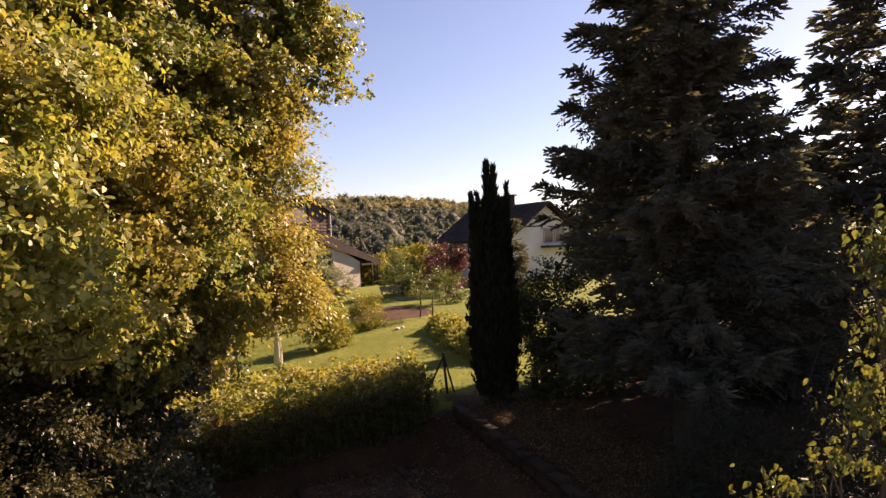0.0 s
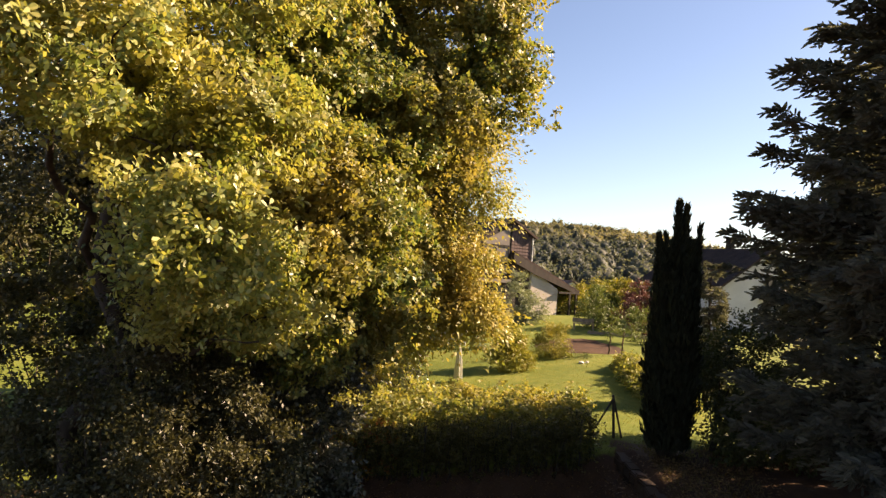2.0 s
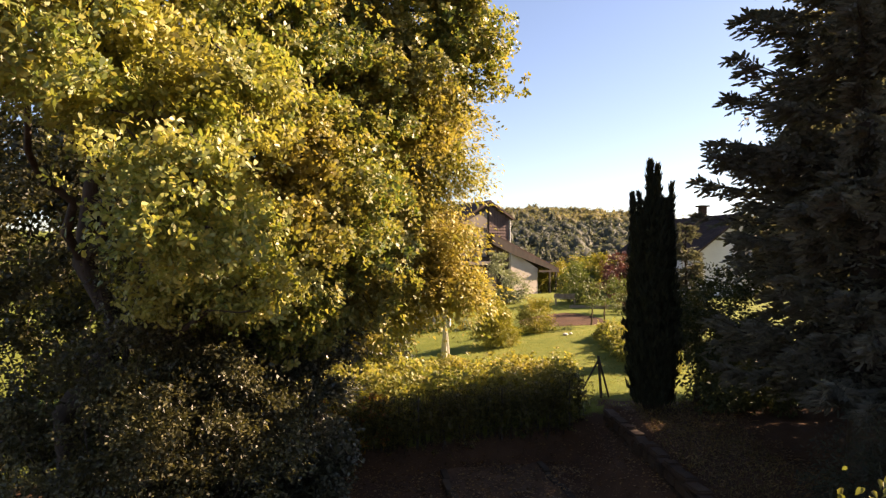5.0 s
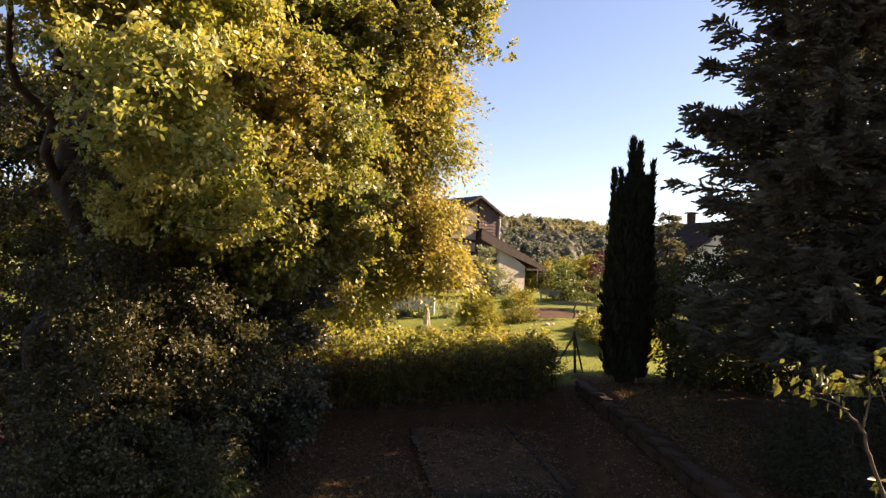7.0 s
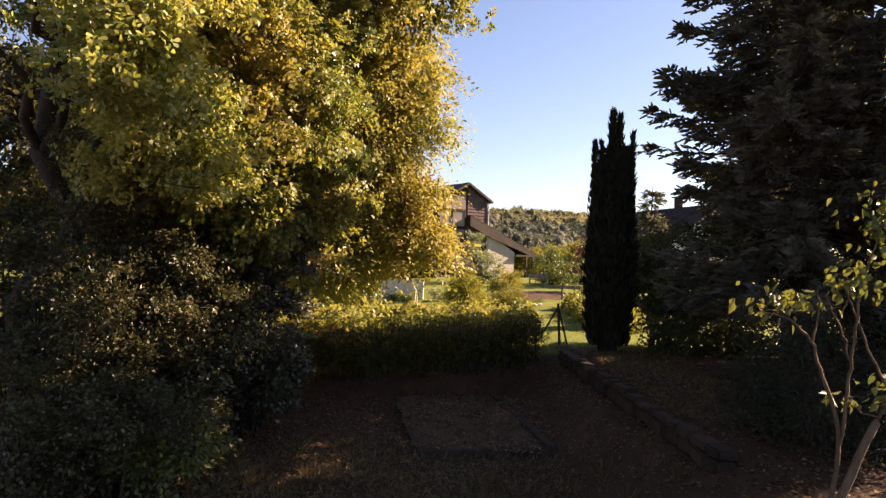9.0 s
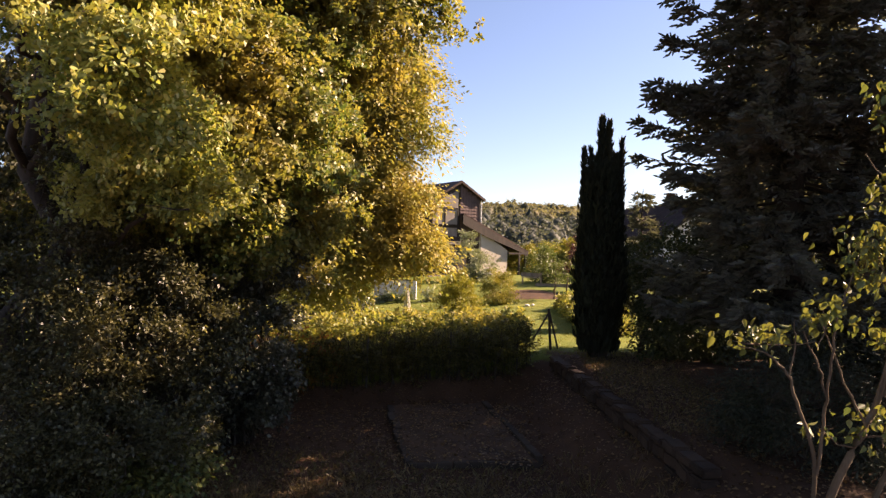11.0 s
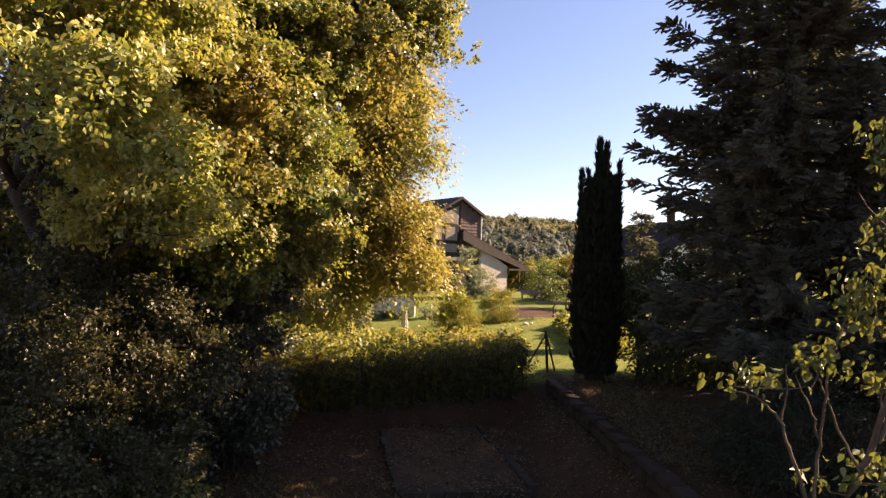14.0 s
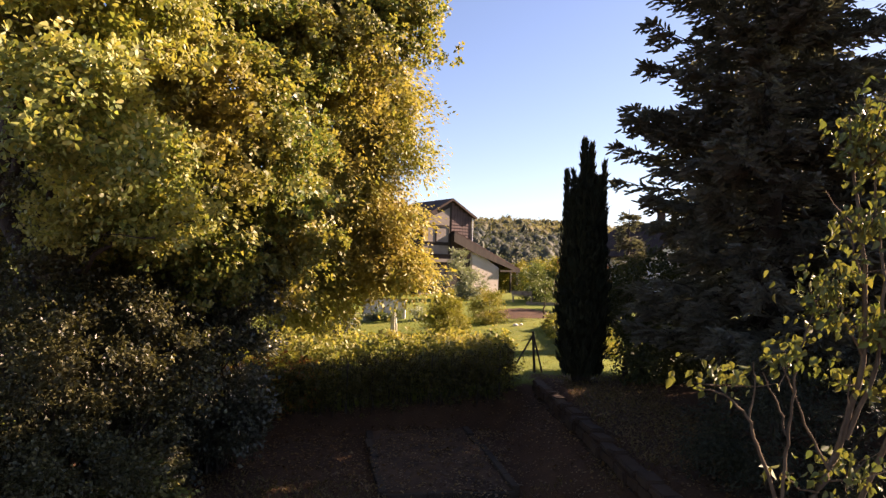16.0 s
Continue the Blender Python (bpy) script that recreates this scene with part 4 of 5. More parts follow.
# a second unseen conifer, added to keep sun off bed and terrace
bush("sun_blocker_tree", (10.6, 16.6, gz(10.6, 16.6)), [((10.6, 16.4, 2.2), (1.8, 1.8, 2.2), 680), ((10.8, 17.9, 5.0), (1.5, 1.7, 1.9), 520), ((12.6, 19.6, 4.4), (1.8, 1.7, 2.6), 560), ((11.4, 18.6, 2.4), (1.4, 1.4, 2.2), 420)],
     M_CYPRESS, "unseen dense conifer added behind the big spruce to block sun", 0.17, 18, 0.45, 54, category="tree", aspect=0.4, knot=3)
# the clumps at x 10.4 and 12.2 are added only to stop sunlight
bush("laurel_bush", (8.2, 20.6, gz(8.2, 20.6)), [((7.0, 20.2, 0.8), (0.9, 0.8, 0.75), 260), ((8.4, 20.6, 0.8), (1.0, 0.8, 0.8), 260), ((10.4, 20.4, 1.6), (1.1, 0.9, 1.6), 360), ((12.2, 21.0, 1.9), (1.3, 0.9, 1.9), 360)],
     M_DARKBUSH, "low dark laurel under the tall conifers, with clumps added to block sun", 0.12, 15, 0.42, 55)
# last two clumps lie out of view, added to shade the near ground
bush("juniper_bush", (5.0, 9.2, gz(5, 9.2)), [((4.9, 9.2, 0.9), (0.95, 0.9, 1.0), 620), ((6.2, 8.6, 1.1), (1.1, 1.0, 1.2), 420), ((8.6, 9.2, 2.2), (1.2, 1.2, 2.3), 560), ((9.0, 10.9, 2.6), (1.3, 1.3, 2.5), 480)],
     M_CYPRESS, "low dark juniper above the retaining wall, with unseen clumps that block sun", 0.085, 26, 0.4, 53, 0.3, aspect=0.22)

# ---------------------------------------------------------------- lilac by the path


def lilac():
    """Pale stems that fork from one stool, with hanging leaves at the twig ends."""
    rng = np.random.default_rng(61)
    base = np.array((3.15, 5.3, gz(3.15, 5.3)))
    ob = thing("lilac_shrub", tuple(base), "open shrub with pale bare stems and yellow-green hanging leaves", "bush")
    wood = Wood(7)
    runs = [([(3.15, 5.3, -0.6), (3.4, 5.3, 0.6), (3.73, 5.3, 1.4), (3.92, 5.3, 1.8), (4.14, 5.28, 2.6), (4.15, 5.3, 3.6), (4.05, 5.3, 4.3), (4.0, 5.3, 4.95)], 0.046),
            ([(4.0, 5.3, 1.95), (4.22, 5.2, 2.6), (4.28, 5.2, 3.5), (4.18, 5.25, 4.2), (4.3, 5.2, 4.9)], 0.024),
            ([(3.3, 5.3, 0.3), (3.4, 5.2, 1.3), (3.17, 5.15, 1.85), (3.06, 5.1, 2.15), (2.88, 5.1, 2.33), (2.6, 5.1, 2.4)], 0.024),
            ([(3.37, 5.2, 1.2), (3.43, 5.2, 1.75), (3.46, 5.2, 2.05), (3.5, 5.2, 2.6), (3.6, 5.2, 2.95), (3.75, 5.2, 3.4)], 0.018),
            ([(3.45, 5.2, 1.95), (3.33, 5.2, 2.3), (3.2, 5.15, 2.55)], 0.011), ([(3.06, 5.1, 2.12), (3.12, 5.1, 2.4), (3.1, 5.1, 2.65)], 0.010),
            ([(3.85, 5.28, 1.65), (3.65, 5.25, 2.0), (3.5, 5.25, 2.4), (3.4, 5.2, 2.6)], 0.014), ([(3.9, 5.28, 1.8), (3.95, 5.2, 2.2), (3.98, 5.2, 2.55)], 0.012),
            ([(4.14, 5.3, 2.7), (3.95, 5.2, 3.0), (3.82, 5.2, 3.4)], 0.013), ([(4.15, 5.3, 3.3), (4.0, 5.2, 3.7), (3.92, 5.2, 4.0)], 0.011),
            ([(3.75, 5.3, 1.45), (3.55, 5.2, 1.5), (3.42, 5.2, 1.62)], 0.009), ([(3.8, 5.3, 1.55), (4.05, 5.2, 1.6), (4.3, 5.2, 1.7)], 0.011),
            ([(3.3, 5.4, -0.4), (4.0, 5.5, 0.8), (4.6, 5.5, 2.2), (4.9, 5.4, 3.6), (4.8, 5.4, 4.6)], 0.036), ([(4.6, 5.5, 2.2), (4.5, 5.4, 3.0), (4.55, 5.3, 3.8)], 0.02)]
    for pts, r in runs:
        pts = np.array(pts) - base
        t = np.linspace(0, len(pts) - 1, len(pts) * 4)
        line = np.stack([np.interp(t, np.arange(len(pts)), pts[:, i]) for i in range(3)], 1)
        line[1:-1] = (line[:-2] + line[1:-1] * 2 + line[2:]) / 4
        line[1:-1] += rng.normal(0, 0.006, line[1:-1].shape)
        wood.tube(line, np.linspace(r, max(0.006, r * 0.22), len(line)), 7)
    heads = [((2.87, 2.49), (0.3, 0.13), 30), ((3.46, 2.72), (0.28, 0.14), 30), ((3.78, 3.3), (0.25, 0.3), 80), ((4.16, 4.74), (0.25, 0.34), 170), ((4.12, 3.94), (0.2, 0.16), 50),
             ((4.07, 3.52), (0.12, 0.08), 10), ((4.24, 3.0), (0.25, 0.18), 70), ((3.95, 2.54), (0.13, 0.12), 16), ((4.2, 2.49), (0.12, 0.14), 14), ((3.97, 1.69), (0.28, 0.17), 40),
             ((3.4, 1.62), (0.12, 0.05), 7), ((4.75, 4.3), (0.35, 0.5), 170), ((4.7, 3.2), (0.3, 0.35), 110), ((4.6, 2.2), (0.3, 0.25), 40)]
    tips, ways = [], []
    for (x, z), (rx, rz), n in heads:
        c = np.array((x, 5.25, z)) - base
        for _ in range(max(2, n // 7)):
            q = c + rng.normal(0, 0.55, 3) * [rx, 0.2, rz]
            wood.tube(bend(c + (q - c) * 0.1 - [0, 0, rz * 0.7], q, rng, 0.0, 0.12, 4), [0.008, 0.007, 0.005, 0.003], 4)
        n = int(n * 2.4)
        p = c + rng.normal(0, 0.6, (n, 3)) * [rx, 0.22, rz]
        tips.append(p)
        ways.append(rng.normal(0, 0.5, (n, 3)) - [0, 0, 0.75])
    tips, ways = np.concatenate(tips), np.concatenate(ways)
    ln = rng.uniform(0.05, 0.1, len(tips))
    v, q = ovate(tips, ways, rng.normal(0, 0.6, tips.shape) + [0.25, -0.5, 0.3], ln * 1.15, ln * 0.72, 0.2)
    wood.make("stem", M_PALEBARK, ob)
    array_mesh("foliage", v, q, M_LILAC, ob)


lilac()

# ---------------------------------------------------------------- houses


def window(parent, x0, x1, z0, z1, y, bars=1, fill=None, frame_m=None):
    """A window in a wall that faces -y: frame, and a pane for each light."""
    w = part("window", frame_mesh(x0, x1, z0, z1, y, bars), frame_m or M_TIMBER, parent)
    step = (x1 - x0) / bars
    for i in range(bars):
        bm = box(bmesh.new(), x0 + i * step + 0.06, x0 + (i + 1) * step - 0.06, y + 0.01, y + 0.03, z0 + 0.06, z1 - 0.06)
        part("pane", bm, fill or M_GLASS, w)
    return w


def frame_mesh(x0, x1, z0, z1, y, bars):
    """One connected frame with an opening for each light."""
    t = 0.07
    step = (x1 - x0) / bars
    xs = [x0, x0 + t]
    for i in range(1, bars):
        xs += [x0 + i * step - t / 2, x0 + i * step + t / 2]
    xs += [x1 - t, x1]
    zs = [z0, z0 + t, z1 - t, z1]
    bm = bmesh.new()
    v = [[bm.verts.new((x, y - 0.05, z)) for z in zs] for x in xs]
    faces = [bm.faces.new((v[i][j], v[i + 1][j], v[i + 1][j + 1], v[i][j + 1])) for i in range(len(xs) - 1) for j in range(3) if j != 1 or i % 2 == 0]
    out = bmesh.ops.extrude_face_region(bm, geom=faces)
    bmesh.ops.translate(bm, verts=[e for e in out["geom"] if isinstance(e, bmesh.types.BMVert)], vec=(0, 0.1, 0))
    bmesh.ops.recalc_face_normals(bm, faces=bm.faces)
    return bm


def tile_courses(bm, outline_at, z0, z1, y, course=0.28):
    """Overlapping rows of tiles on an upright face; outline_at(z) gives the row's ends."""
    z = z0
    while z < z1:
        a, b = outline_at(z + course * 0.5)
        x = a
        while x < b - 0.05:
            w = min(0.24, b - x)
            v = [bm.verts.new(c) for c in ((x + 0.008, y - 0.05, z), (x + w - 0.008, y - 0.05, z), (x + w - 0.008, y - 0.01, z + course), (x + 0.008, y - 0.01, z + course),
                                            (x + 0.008, y, z), (x + w - 0.008, y, z))]
            bm.faces.new(v[:4])
            bm.faces.new((v[1], v[0], v[4], v[5]))
            x += w
        z += course
    return bm


def roof_slab(name, a, b, c, d, thick, material, parent, courses=0.33):
    """A pitched roof plane with its eaves a-b and ridge d-c, laid with overlapping rows of tiles."""
    a, b, c, d = (Vector(p) for p in (a, b, c, d))
    nrm = (b - a).cross(d - a).normalized()
    if nrm.z < 0:
        nrm = -nrm
    bm = bmesh.new()
    lo = [bm.verts.new(p) for p in (a, b, c, d)]
    hi = [bm.verts.new(p + nrm * thick) for p in (a, b, c, d)]
    bm.faces.new(lo)
    bm.faces.new(hi[::-1])
    for i in range(4):
        j = (i + 1) % 4
        bm.faces.new((lo[j], lo[i], hi[i], hi[j]))
    rows = max(2, int((d - a).length / courses))
    cols = max(2, int((b - a).length / 0.3))
    for r in range(rows):
        for k in range(cols):
            def at(u, v):
                return a.lerp(b, u).lerp(d.lerp(c, u), v)
            u0, u1 = (k + 0.04) / cols, (k + 0.96) / cols
            um = (u0 + u1) / 2
            v0, v1 = r / rows, min(1, (r + 1.15) / rows)
            p = [at(u0, v0) + nrm * (thick + 0.03), at(um, v0) + nrm * (thick + 0.075), at(u1, v0) + nrm * (thick + 0.03),
                 at(u1, v1) + nrm * (thick + 0.005), at(um, v1) + nrm * (thick + 0.04), at(u0, v1) + nrm * (thick + 0.005)]
            q = [bm.verts.new(x) for x in p]
            bm.faces.new((q[0], q[1], q[4], q[5]))
            bm.faces.new((q[1], q[2], q[3], q[4]))
    bmesh.ops.recalc_face_normals(bm, faces=bm.faces)
    return part(name, bm, material, parent)


def house_left():
    h = thing("house", (-4.1, 56.0, 0), "brown-tiled house with a steep gabled tower, lean-to roof and white walls", "house", turn=40)
    h.scale = (1.28, 1, 1)

    def P(name, bm, m, parent=None, label=""):
        return part(name, bm, m, parent or h, label)
    # tower: peak at the middle, glazed half and tile-hung half
    P("tower_wall", prism(bmesh.new(), [(-2.5, -1.2), (1.8, -1.2), (1.8, 8.1), (0.0, 9.4), (-2.5, 7.55)], 0, 5.5), M_TIMBER, None, "dark timber-clad tower")
    for bm_out in (((-2.9, 7.2), (0.0, 9.38), (0.0, 9.6), (-3.0, 7.36)), ((0.0, 9.38), (2.05, 7.9), (2.15, 8.06), (0.0, 9.6))):
        P("roof", prism(bmesh.new(), list(bm_out), -0.35, 6.0), M_TILE_DARK)
    hang = tile_courses(bmesh.new(), lambda z: (0.06, min(1.8, max(0.1, (9.3 - z) / 0.722))), 4.2, 9.2, -0.02)
    P("tile_hanging", hang, M_TILE, None, "reddish-brown hung tiles")
    P("downpipe", rod(bmesh.new(), (1.86, -0.1, 8.0), (1.86, -0.1, 4.6), 0.05), M_PIPE)
    # glazing with pale blinds behind
    P("gable_panel", prism(bmesh.new(), [(-2.2, 7.15), (-0.12, 7.15), (-0.12, 8.75), (-2.2, 7.45)], -0.06, -0.01), M_PANEL, None, "pale blind in the gable")
    window(h, -2.3, -0.1, 5.6, 7.1, -0.06, 2, M_PANEL)
    window(h, -2.3, -0.1, 4.55, 5.45, -0.06, 1, M_PANEL)
    P("balcony_board", box(bmesh.new(), -2.6, -0.05, -0.5, -0.02, 3.9, 4.2, 0.01), M_PANEL)
    window(h, -2.3, -0.2, 1.6, 3.7, -0.06, 3)
    P("ledge", box(bmesh.new(), -2.6, -0.05, -0.4, -0.02, 0.85, 1.15, 0.01), M_PANEL)
    window(h, -2.3, -0.2, -0.3, 0.8, -0.06, 2)
    # wing with the lean-to roof and porch
    P("wing_wall", prism(bmesh.new(), [(1.8, -0.5), (4.25, -0.5), (4.25, 3.55), (1.8, 5.15)], -0.3, 6), M_WHITEWALL, None, "white rendered wall under the lean-to roof")
    roof_slab("lean_to_roof", (6.15, 7.0, 3.35), (6.15, -0.5, 3.35), (0.1, -0.5, 6.55), (0.1, 7.0, 6.55), 0.14, M_TILE_DARK, h)
    P("barge_board", prism(bmesh.new(), [(0.05, 6.55), (0.05, 5.75), (2.0, 4.75), (6.1, 3.12), (6.15, 3.32)], -0.56, -0.49), M_TIMBER)
    for x, y in ((5.25, -0.5), (5.85, -0.5), (5.85, 3.0)):
        P("porch_post", box(bmesh.new(), x - 0.07, x + 0.07, y - 0.07, y + 0.07, 0.8, 3.42, 0.01), M_TIMBER)
    P("porch_beam", box(bmesh.new(), 4.2, 6.0, -0.58, -0.42, 3.2, 3.36), M_TIMBER)
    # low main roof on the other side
    # this wall's shade is put in through the dark timber colour
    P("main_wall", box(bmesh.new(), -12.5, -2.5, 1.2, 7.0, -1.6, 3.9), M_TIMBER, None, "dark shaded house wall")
    roof_slab("main_roof", (-13.0, 0.3, 3.7), (-2.3, 0.3, 3.7), (-2.3, 4.2, 6.1), (-13.0, 4.2, 6.1), 0.14, M_TILE_DARK, h)
    for x in (-11.2, -8.4, -5.6):
        window(h, x, x + 1.7, 1.4, 3.1, 1.16, 2)
    return h


house_left()


def house_right():
    h = thing("house", (17.3, 57.0, 1.5), "pale grey gabled house with a dark brown roof and chimney", "house", turn=24)

    def P(name, bm, m, label=""):
        return part(name, bm, m, h, label)
    P("wall", prism(bmesh.new(), [(-4.2, -2.0), (4.2, -2.0), (4.2, 3.7), (0, 6.55), (-4.2, 3.7)], 0, 11), M_GREYWALL, "pale rendered wall")
    roof_slab("roof", (-4.9, 11.6, 3.3), (-4.9, -0.8, 3.3), (0, -0.8, 6.68), (0, 11.6, 6.68), 0.16, M_TILE_DARK, h)
    roof_slab("roof", (4.9, -0.8, 3.3), (4.9, 11.6, 3.3), (0, 11.6, 6.68), (0, -0.8, 6.68), 0.16, M_TILE_DARK, h)
    P("chimney", box(bmesh.new(), -0.1, 0.46, 4.7, 5.26, 5.0, 7.75, 0.02), M_STONE)
    P("chimney_cap", box(bmesh.new(), -0.28, 0.64, 4.52, 5.44, 7.75, 7.87, 0.02), M_CONCRETE)
    window(h, -0.2, 0.9, 3.0, 4.4, -0.06, 1, M_GLASS, M_WHITEWALL)
    window(h, 1.1, 2.4, 3.0, 4.4, -0.06, 2, M_GLASS, M_WHITEWALL)
    P("balcony", box(bmesh.new(), -0.6, 4.2, -1.2, -0.02, 2.55, 2.75, 0.01), M_CONCRETE)
    P("batten", box(bmesh.new(), -2.4, -0.3, -0.06, -0.01, 4.5, 4.62), M_TIMBER)


house_right()

def barn():
    h = thing("barn", (3.4, 120.0, gz(3.4, 120)), "far low barn with a brown roof in the valley", "barn", turn=12)
    part("wall", prism(bmesh.new(), [(-3.6, -1.0), (3.6, -1.0), (3.6, 3.6), (0, 5.6), (-3.6, 3.6)], 0, 9), M_GREYWALL, h)
    roof_slab("roof", (-4.1, 9.5, 3.35), (-4.1, -0.5, 3.35), (0, -0.5, 5.7), (0, 9.5, 5.7), 0.15, M_TILE, h)
    roof_slab("roof", (4.1, -0.5, 3.35), (4.1, 9.5, 3.35), (0, 9.5, 5.7), (0, -0.5, 5.7), 0.15, M_TILE, h)


barn()

gw = thing("garden_wall", (-6.6, 40.0, gz(-6.6, 40)), "plain white rendered garden wall", "wall")
part("wall_body", box(bmesh.new(), -1.6, 1.15, -0.12, 0.12, -0.6, 1.28, 0.02), M_GREYWALL, gw)
part("coping", box(bmesh.new(), -1.65, 1.2, -0.16, 0.16, 1.282, 1.34, 0.015), M_CONCRETE, gw)

# ---------------------------------------------------------------- garden across the hedge
G = "shrubs on the lawn"
bush("lawn_shrub", (-2.2, 32.6, gz(-2.2, 32.6)), [((-2.2, 32.6, 0.75), (1.0, 0.8, 0.75), 520), ((-2.1, 32.7, 1.5), (0.45, 0.45, 0.55), 200)], M_GARDEN, "rounded yellow-green shrub with a rusty top", 0.1, 20, 0.36, 71, group=G, aspect=0.4, knot=6)
bush("lawn_shrub", (-0.1, 36.6, gz(-0.1, 36.6)), [((-0.1, 36.6, 1.1), (0.85, 0.75, 0.95), 480)], M_GARDEN, "rounded yellow shrub on the lawn", 0.1, 20, 0.36, 72, group=G, aspect=0.4, knot=6)
bush("lawn_hedge", (4.3, 29.5, gz(4.3, 29.5)), [((4.5, 25.8, 0.5), (0.9, 1.5, 0.65), 840), ((4.35, 28.2, 0.5), (0.95, 1.6, 0.7), 880), ((4.1, 30.8, 0.5), (0.95, 1.6, 0.7), 880), ((3.85, 33.2, 0.55), (0.9, 1.4, 0.65), 800)],
     M_BRAMBLE, "low rounded hedge along the edge of the lawn", 0.1, 14, 0.26, 73, category="hedge", knot=4)
beam = thing("terrace_edging", (5.0, 46.5, gz(5.0, 46.5)), "long pale wooden edging along the terrace", "edging", turn=3)
part("board", box(bmesh.new(), -2.6, 2.6, -0.08, 0.08, -0.2, 0.22, 0.015), M_WOOD, beam)
for sx in (-2.4, 0.0, 2.4):
    part("peg", box(bmesh.new(), sx - 0.05, sx + 0.05, 0.082, 0.17, -0.25, 0.26, 0.01), M_WOOD, beam)


def stone(x, y, r, seed):
    rng = random.Random(seed)
    bm = bmesh.new()
    bmesh.ops.create_icosphere(bm, subdivisions=2, radius=r)
    for v in bm.verts:
        v.co *= 1 + 0.25 * noise.noise(v.co * 6 + Vector((seed, 0, 0)))
        v.co.z *= 0.6
    bmesh.ops.translate(bm, verts=bm.verts, vec=(x, y, gz(x, y) + r * 0.35))
    tagged(part("garden_stone", bm, M_GREYWALL), "small pale stone lying on the lawn", "stone", "pale stones")


stone(1.5, 34.7, 0.14, 3)
stone(1.8, 34.9, 0.1, 5)
bush("conifer_bush", (-2.6, 51.5, gz(-2.6, 51.5)), [((-2.7, 51.5, 2.4), (0.9, 0.9, 2.6), 420), ((-1.7, 51.2, 1.6), (0.9, 0.8, 1.4), 260)], M_SILVER, "tall pale green shrub against the house corner", 0.13, 16, 0.5, 74)
bush("terrace_bush", (3.2, 50.0, gz(3.2, 50)), [((3.0, 50.0, 2.3), (1.1, 1.0, 1.4), 320), ((4.1, 50.2, 1.7), (0.8, 0.8, 0.9), 160)], M_GREENBUSH, "dark rounded evergreen by the terrace", 0.13, 16, 0.5, 75)
bush("purple_tree", (6.6, 49.0, gz(6.6, 49)), [((6.5, 49, 2.8), (1.5, 1.3, 1.7), 420), ((7.2, 49, 4.0), (0.9, 0.9, 0.8), 160)], M_PURPLE, "small tree with dark red-purple leaves", 0.13, 16, 0.5, 76)
bush("terrace_bush", (6.0, 44.0, gz(6, 44)), [((5.8, 44, 1.7), (1.0, 0.9, 1.1), 260)], M_GREENBUSH, "green garden shrub beside the terrace", 0.12, 16, 0.45, 77)
for i, (x, y, r, hgt, m) in enumerate(((1.2, 62, 1.6, 2.2, M_GARDEN), (3.8, 64, 1.8, 2.5, M_GREENBUSH), (6.8, 66, 2.0, 3.3, M_GARDEN), (9.6, 63, 1.8, 3.3, M_GREENBUSH), (-0.6, 70, 1.8, 2.0, M_GARDEN), (12.0, 70, 2.4, 3.6, M_GREENBUSH), (5.6, 72, 2.2, 3.0, M_GARDEN))):
    z = gz(x, y)
    bush("garden_tree", (x, y, z), [((x, y, z + hgt * 0.5), (r, r * 0.8, hgt * 0.45), 300), ((x + r * 0.5, y, z + hgt * 0.75), (r * 0.5, r * 0.5, hgt * 0.3), 100)], m,
         "yellow-green garden bush behind the terrace" if m is M_GARDEN else "green garden bush behind the terrace", 0.2, 14, 0.7, 80 + i, group="garden bushes")
for i, (x, y) in enumerate(((-8.9, 38.2), (-7.4, 39.2), (-6.2, 39.3), (-4.8, 38.9), (-9.9, 36.6))):
    z = gz(x, y)
    bush("border_shrub", (x, y, z), [((x, y, z + 0.22), (0.5, 0.4, 0.32), 90)], M_SILVER if i % 2 else M_GREENBUSH, "low grey-green border shrub at the garden wall", 0.1, 16, 0.35, 90 + i, group="border shrubs")


def parasol():
    x, y = -4.35, 29.3
    ob = thing("parasol", (x, y, gz(x, y)), "folded white garden parasol standing on the lawn", "parasol")
    bm = bmesh.new()
    n = 16
    rings = []
    for z, r in ((0.12, 0.19), (0.5, 0.185), (1.0, 0.14), (1.45, 0.09), (1.68, 0.03)):
        rings.append([bm.verts.new((r * (0.6 + 0.5 * (k % 2)) * math.cos(2 * math.pi * k / n), r * (0.6 + 0.5 * (k % 2)) * math.sin(2 * math.pi * k / n), z)) for k in range(n)])
    for a, b in zip(rings, rings[1:]):
        for k in range(n):
            bm.faces.new((a[k], a[(k + 1) % n], b[(k + 1) % n], b[k]))
    bm.faces.new(rings[-1])
    part("canopy", bm, M_CLOTH, ob, "folded white cloth")
    part("pole", rod(bmesh.new(), (0, 0, -0.1), (0, 0, 1.8), 0.022), M_WOOD, ob)


parasol()


def bench(x, y, turn):
    ob = thing("garden_bench", (x, y, gz(x, y)), "pale wooden garden bench on the terrace", "bench", turn=turn)
    part("seat", box(bmesh.new(), -0.8, 0.8, -0.2, 0.2, 0.42, 0.47, 0.008), M_WOOD, ob)
    part("backrest", box(bmesh.new(), -0.8, 0.8, 0.2, 0.24, 0.5, 0.82, 0.008), M_WOOD, ob)
    for sx in (-0.7, 0.7):
        for sy in (-0.16, 0.16):
            part("leg", box(bmesh.new(), sx - 0.03, sx + 0.03, sy - 0.03, sy + 0.03, -0.08, 0.42), M_WOOD, ob)


bench(2.2, 48.5, 8)

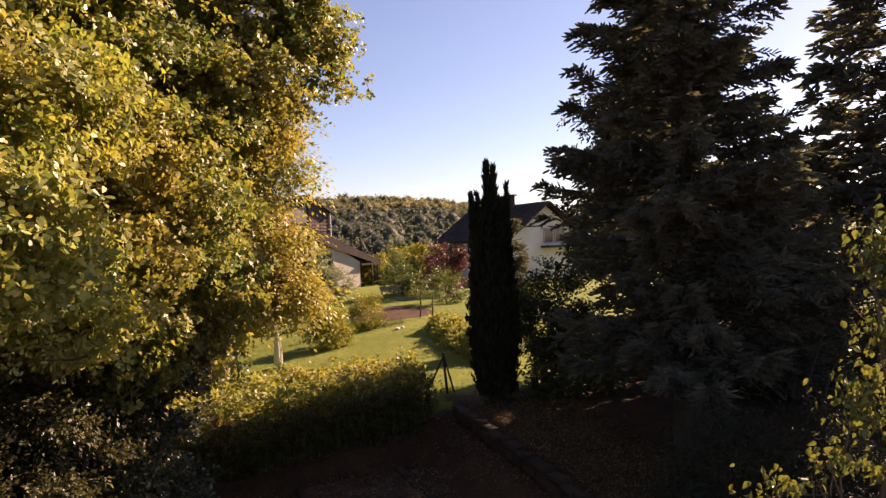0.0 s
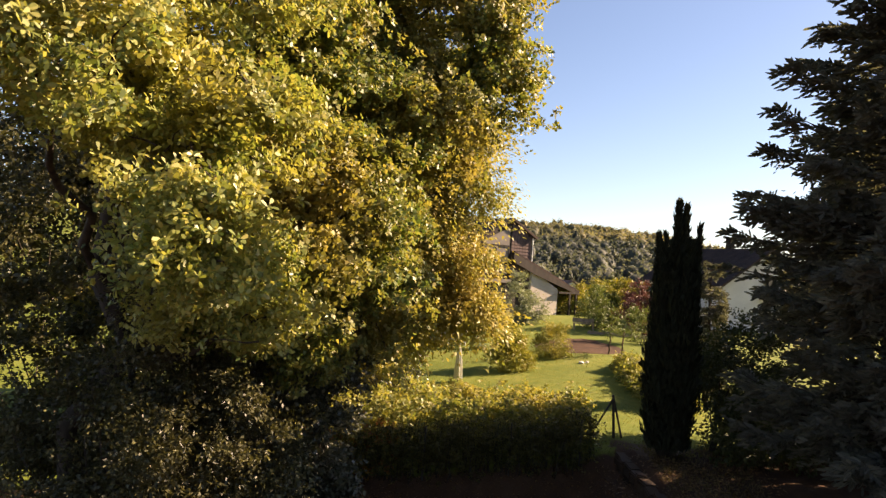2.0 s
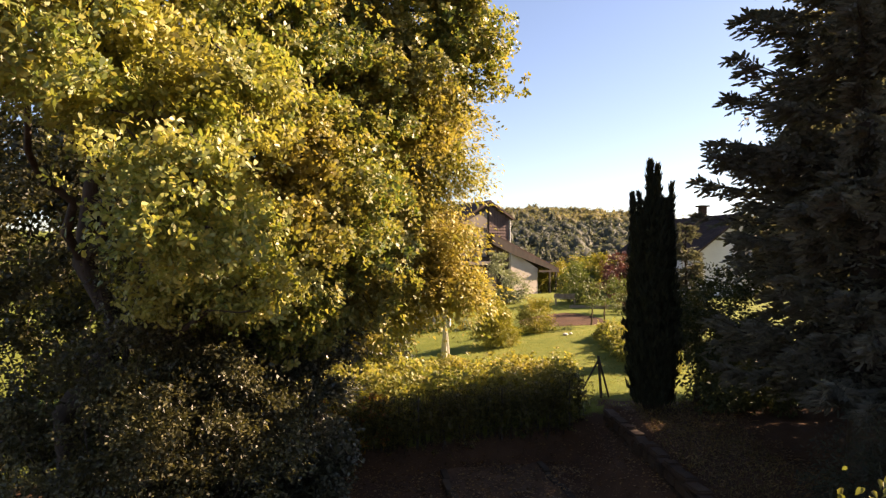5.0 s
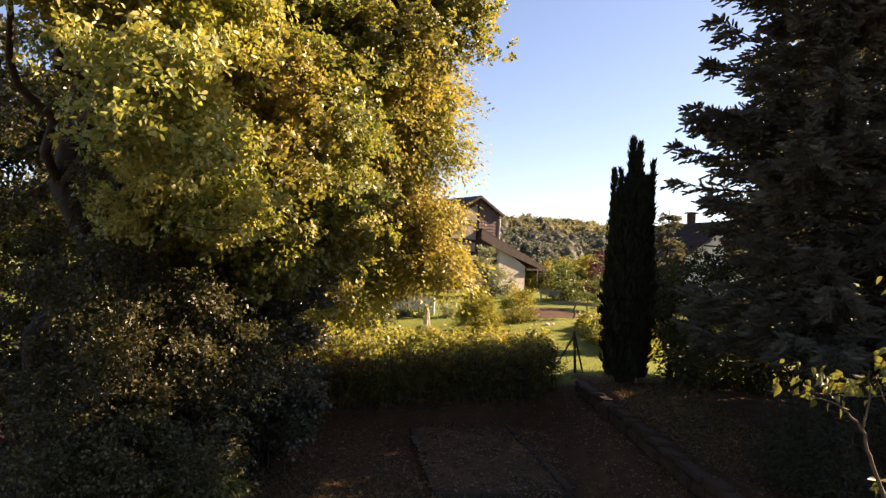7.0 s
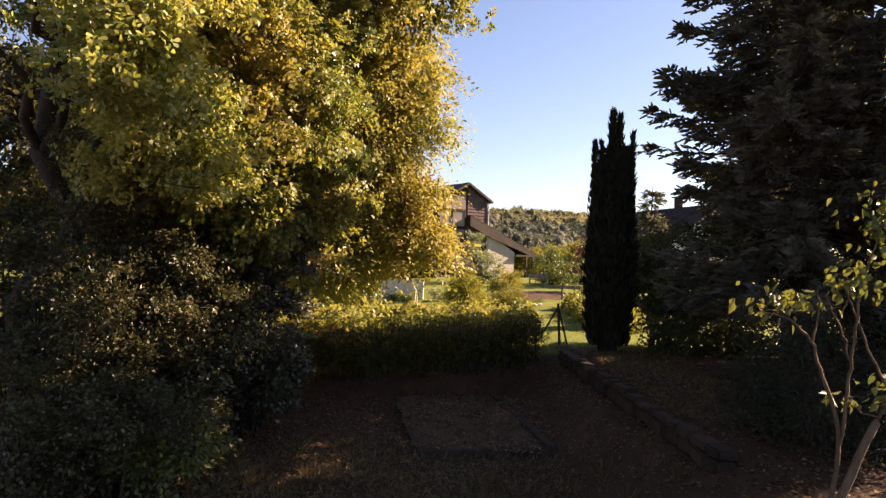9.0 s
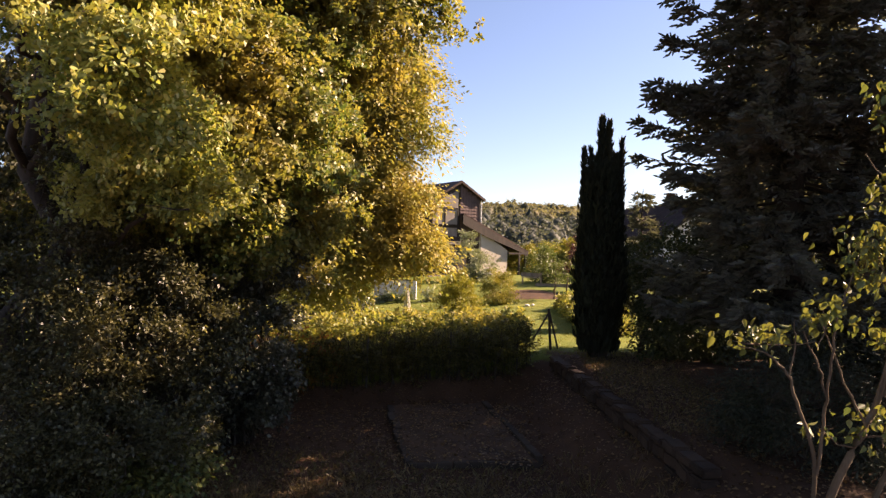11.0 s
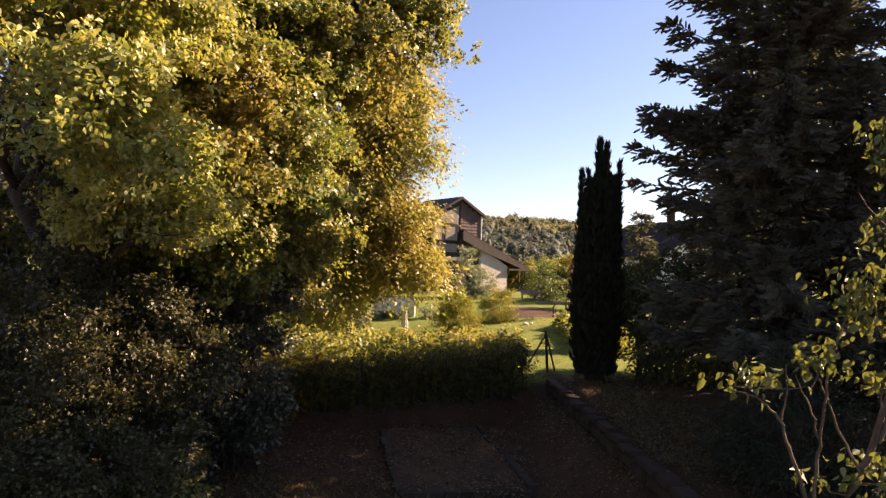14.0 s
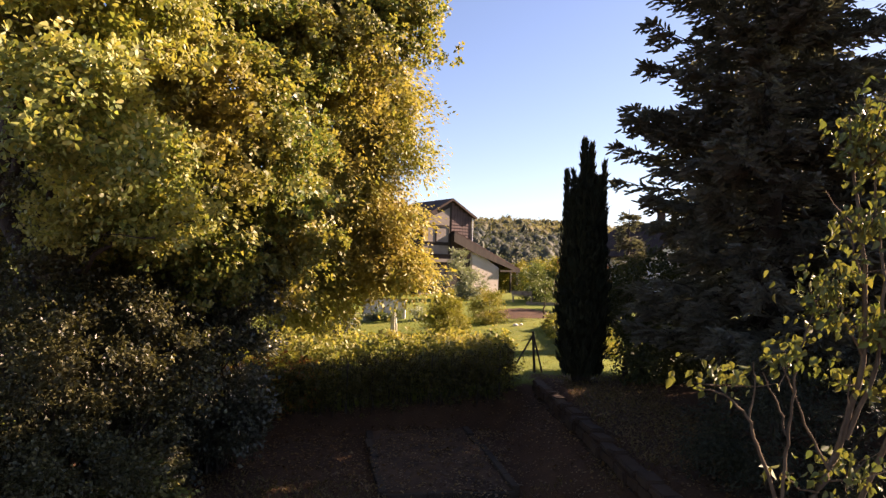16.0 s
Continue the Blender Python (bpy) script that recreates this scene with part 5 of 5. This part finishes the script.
for x, y, hh in ((3.2, 38.4, 1.9), (3.9, 38.0, 1.7)):
    z = gz(x, y)
    broadleaf("young_tree", (x, y, z), (x + 0.1, y, z + hh), 0.05, [((x, y, z + hh), (0.32, 0.3, 0.42), 36)], M_GREENBUSH,
              "young tree with a pale stem beside the soil bed", leaf=0.1, per=14, reach=0.3, seed=int(x * 10), bark=M_PALEBARK, group="young trees")

# ---------------------------------------------------------------- wooded hill


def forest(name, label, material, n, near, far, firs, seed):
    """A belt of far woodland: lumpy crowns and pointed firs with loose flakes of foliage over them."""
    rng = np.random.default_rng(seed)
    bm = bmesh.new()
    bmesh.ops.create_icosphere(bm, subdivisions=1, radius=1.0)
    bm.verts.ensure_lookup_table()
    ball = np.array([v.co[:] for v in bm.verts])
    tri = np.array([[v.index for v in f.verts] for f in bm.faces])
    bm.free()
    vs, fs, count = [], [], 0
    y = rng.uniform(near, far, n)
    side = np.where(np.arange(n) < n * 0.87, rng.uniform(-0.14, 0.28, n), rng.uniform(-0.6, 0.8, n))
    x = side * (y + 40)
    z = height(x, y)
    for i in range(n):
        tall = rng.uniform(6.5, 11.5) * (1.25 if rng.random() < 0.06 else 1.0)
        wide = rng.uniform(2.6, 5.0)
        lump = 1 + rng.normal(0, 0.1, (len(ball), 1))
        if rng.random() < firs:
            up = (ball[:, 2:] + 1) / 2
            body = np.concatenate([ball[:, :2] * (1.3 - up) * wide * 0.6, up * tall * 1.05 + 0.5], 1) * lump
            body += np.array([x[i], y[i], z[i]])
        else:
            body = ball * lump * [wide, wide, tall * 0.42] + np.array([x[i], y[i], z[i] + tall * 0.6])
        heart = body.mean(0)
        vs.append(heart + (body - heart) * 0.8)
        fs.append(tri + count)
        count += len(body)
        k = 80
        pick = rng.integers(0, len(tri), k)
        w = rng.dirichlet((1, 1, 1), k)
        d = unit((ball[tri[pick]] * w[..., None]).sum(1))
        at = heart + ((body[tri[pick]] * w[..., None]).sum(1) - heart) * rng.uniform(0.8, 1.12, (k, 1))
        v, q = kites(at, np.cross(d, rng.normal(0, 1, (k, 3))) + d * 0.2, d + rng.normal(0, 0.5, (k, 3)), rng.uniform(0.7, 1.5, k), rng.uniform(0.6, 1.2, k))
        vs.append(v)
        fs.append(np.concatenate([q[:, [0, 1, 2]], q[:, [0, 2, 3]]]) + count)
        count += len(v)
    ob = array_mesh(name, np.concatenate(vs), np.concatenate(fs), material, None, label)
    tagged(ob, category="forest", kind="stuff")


# ridge belt coloured lighter as if lit, lower belt darker and bluer
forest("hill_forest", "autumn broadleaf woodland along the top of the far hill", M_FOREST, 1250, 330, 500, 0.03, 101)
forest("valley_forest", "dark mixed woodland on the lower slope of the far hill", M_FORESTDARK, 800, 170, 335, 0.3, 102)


def scatter_blades(name, region, n, material, label, size, seed, lean=0.5):
    rng = np.random.default_rng(seed)
    x, y = region(rng, n)
    p = np.stack([x, y, height(x, y) - 0.01], 1)
    w = np.stack([rng.normal(0, lean, n), rng.normal(0, lean, n), np.ones(n)], 1)
    ln = size * rng.uniform(0.5, 1.4, n)
    v, q = kites(p, w, rng.normal(0, 1, (n, 3)), ln, 0.12 * ln + 0.006, 0.1)
    ob = array_mesh(name, v, q, material, None, label)
    tagged(ob, category="grass", kind="stuff")


scatter_blades("lawn_grass", lambda r, n: (r.uniform(-9, 5, n), 18.5 + 20 * r.random(n) ** 1.3), 20000, M_GRASS, "short mown lawn grass", 0.07, 111)
scatter_blades("rough_grass", lambda r, n: (r.uniform(-6, 2, n), r.uniform(8, 12, n)), 5000, M_DRYGRASS, "sparse dry grass on the bare soil", 0.13, 112, 0.9)
scatter_blades("verge_grass", lambda r, n: (r.uniform(2.6, 5, n), r.uniform(10, 20, n)), 6000, M_DRYGRASS, "thin dry grass on the upper terrace", 0.09, 113, 0.7)


def fallen_leaves():
    rng = np.random.default_rng(121)
    n = 13000
    x, y = rng.uniform(-6.5, 5.5, n), rng.uniform(7, 18, n)
    inbed = (np.abs(x + 0.6) < 1.6) & (y > 11.2) & (y < 16.2)
    p = np.stack([x, y, np.maximum(height(x, y), np.where(inbed, -0.87, -9)) + 0.015], 1)
    d = rng.normal(0, 1, (n, 3)) * [1, 1, 0.2]
    ln = rng.uniform(0.04, 0.1, n)
    v, q = kites(p, d, rng.normal(0, 0.25, (n, 3)) + [0, 0, 1], ln, ln * 0.7)
    ob = array_mesh("fallen_leaves", v, q, M_DEADLEAF, None, "scattered brown fallen leaves on the soil")
    tagged(ob, category="leaves", kind="stuff")


fallen_leaves()


def weed_tufts():
    rng = np.random.default_rng(131)
    m = 46
    cx, cy = rng.uniform(-5, 3.0, m), rng.uniform(7.6, 10.4, m)
    k = 60
    x = (cx[:, None] + rng.normal(0, 0.13, (m, k))).ravel()
    y = (cy[:, None] + rng.normal(0, 0.13, (m, k))).ravel()
    p = np.stack([x, y, height(x, y) - 0.02], 1)
    w = np.stack([x - np.repeat(cx, k), y - np.repeat(cy, k), 0.28 * np.ones(m * k)], 1) * [1.6, 1.6, 1] + rng.normal(0, 0.08, (m * k, 3))
    ln = rng.uniform(0.15, 0.42, m * k) * np.repeat(rng.uniform(0.6, 1.2, m), k)
    v, q = kites(p, w, rng.normal(0, 1, (m * k, 3)), ln, 0.007 + 0.014 * ln, 0.2)
    ob = array_mesh("weed_tufts", v, q, M_DRYGRASS, None, "dry grass and weed tufts on the rough soil")
    tagged(ob, category="weeds", kind="stuff")


weed_tufts()
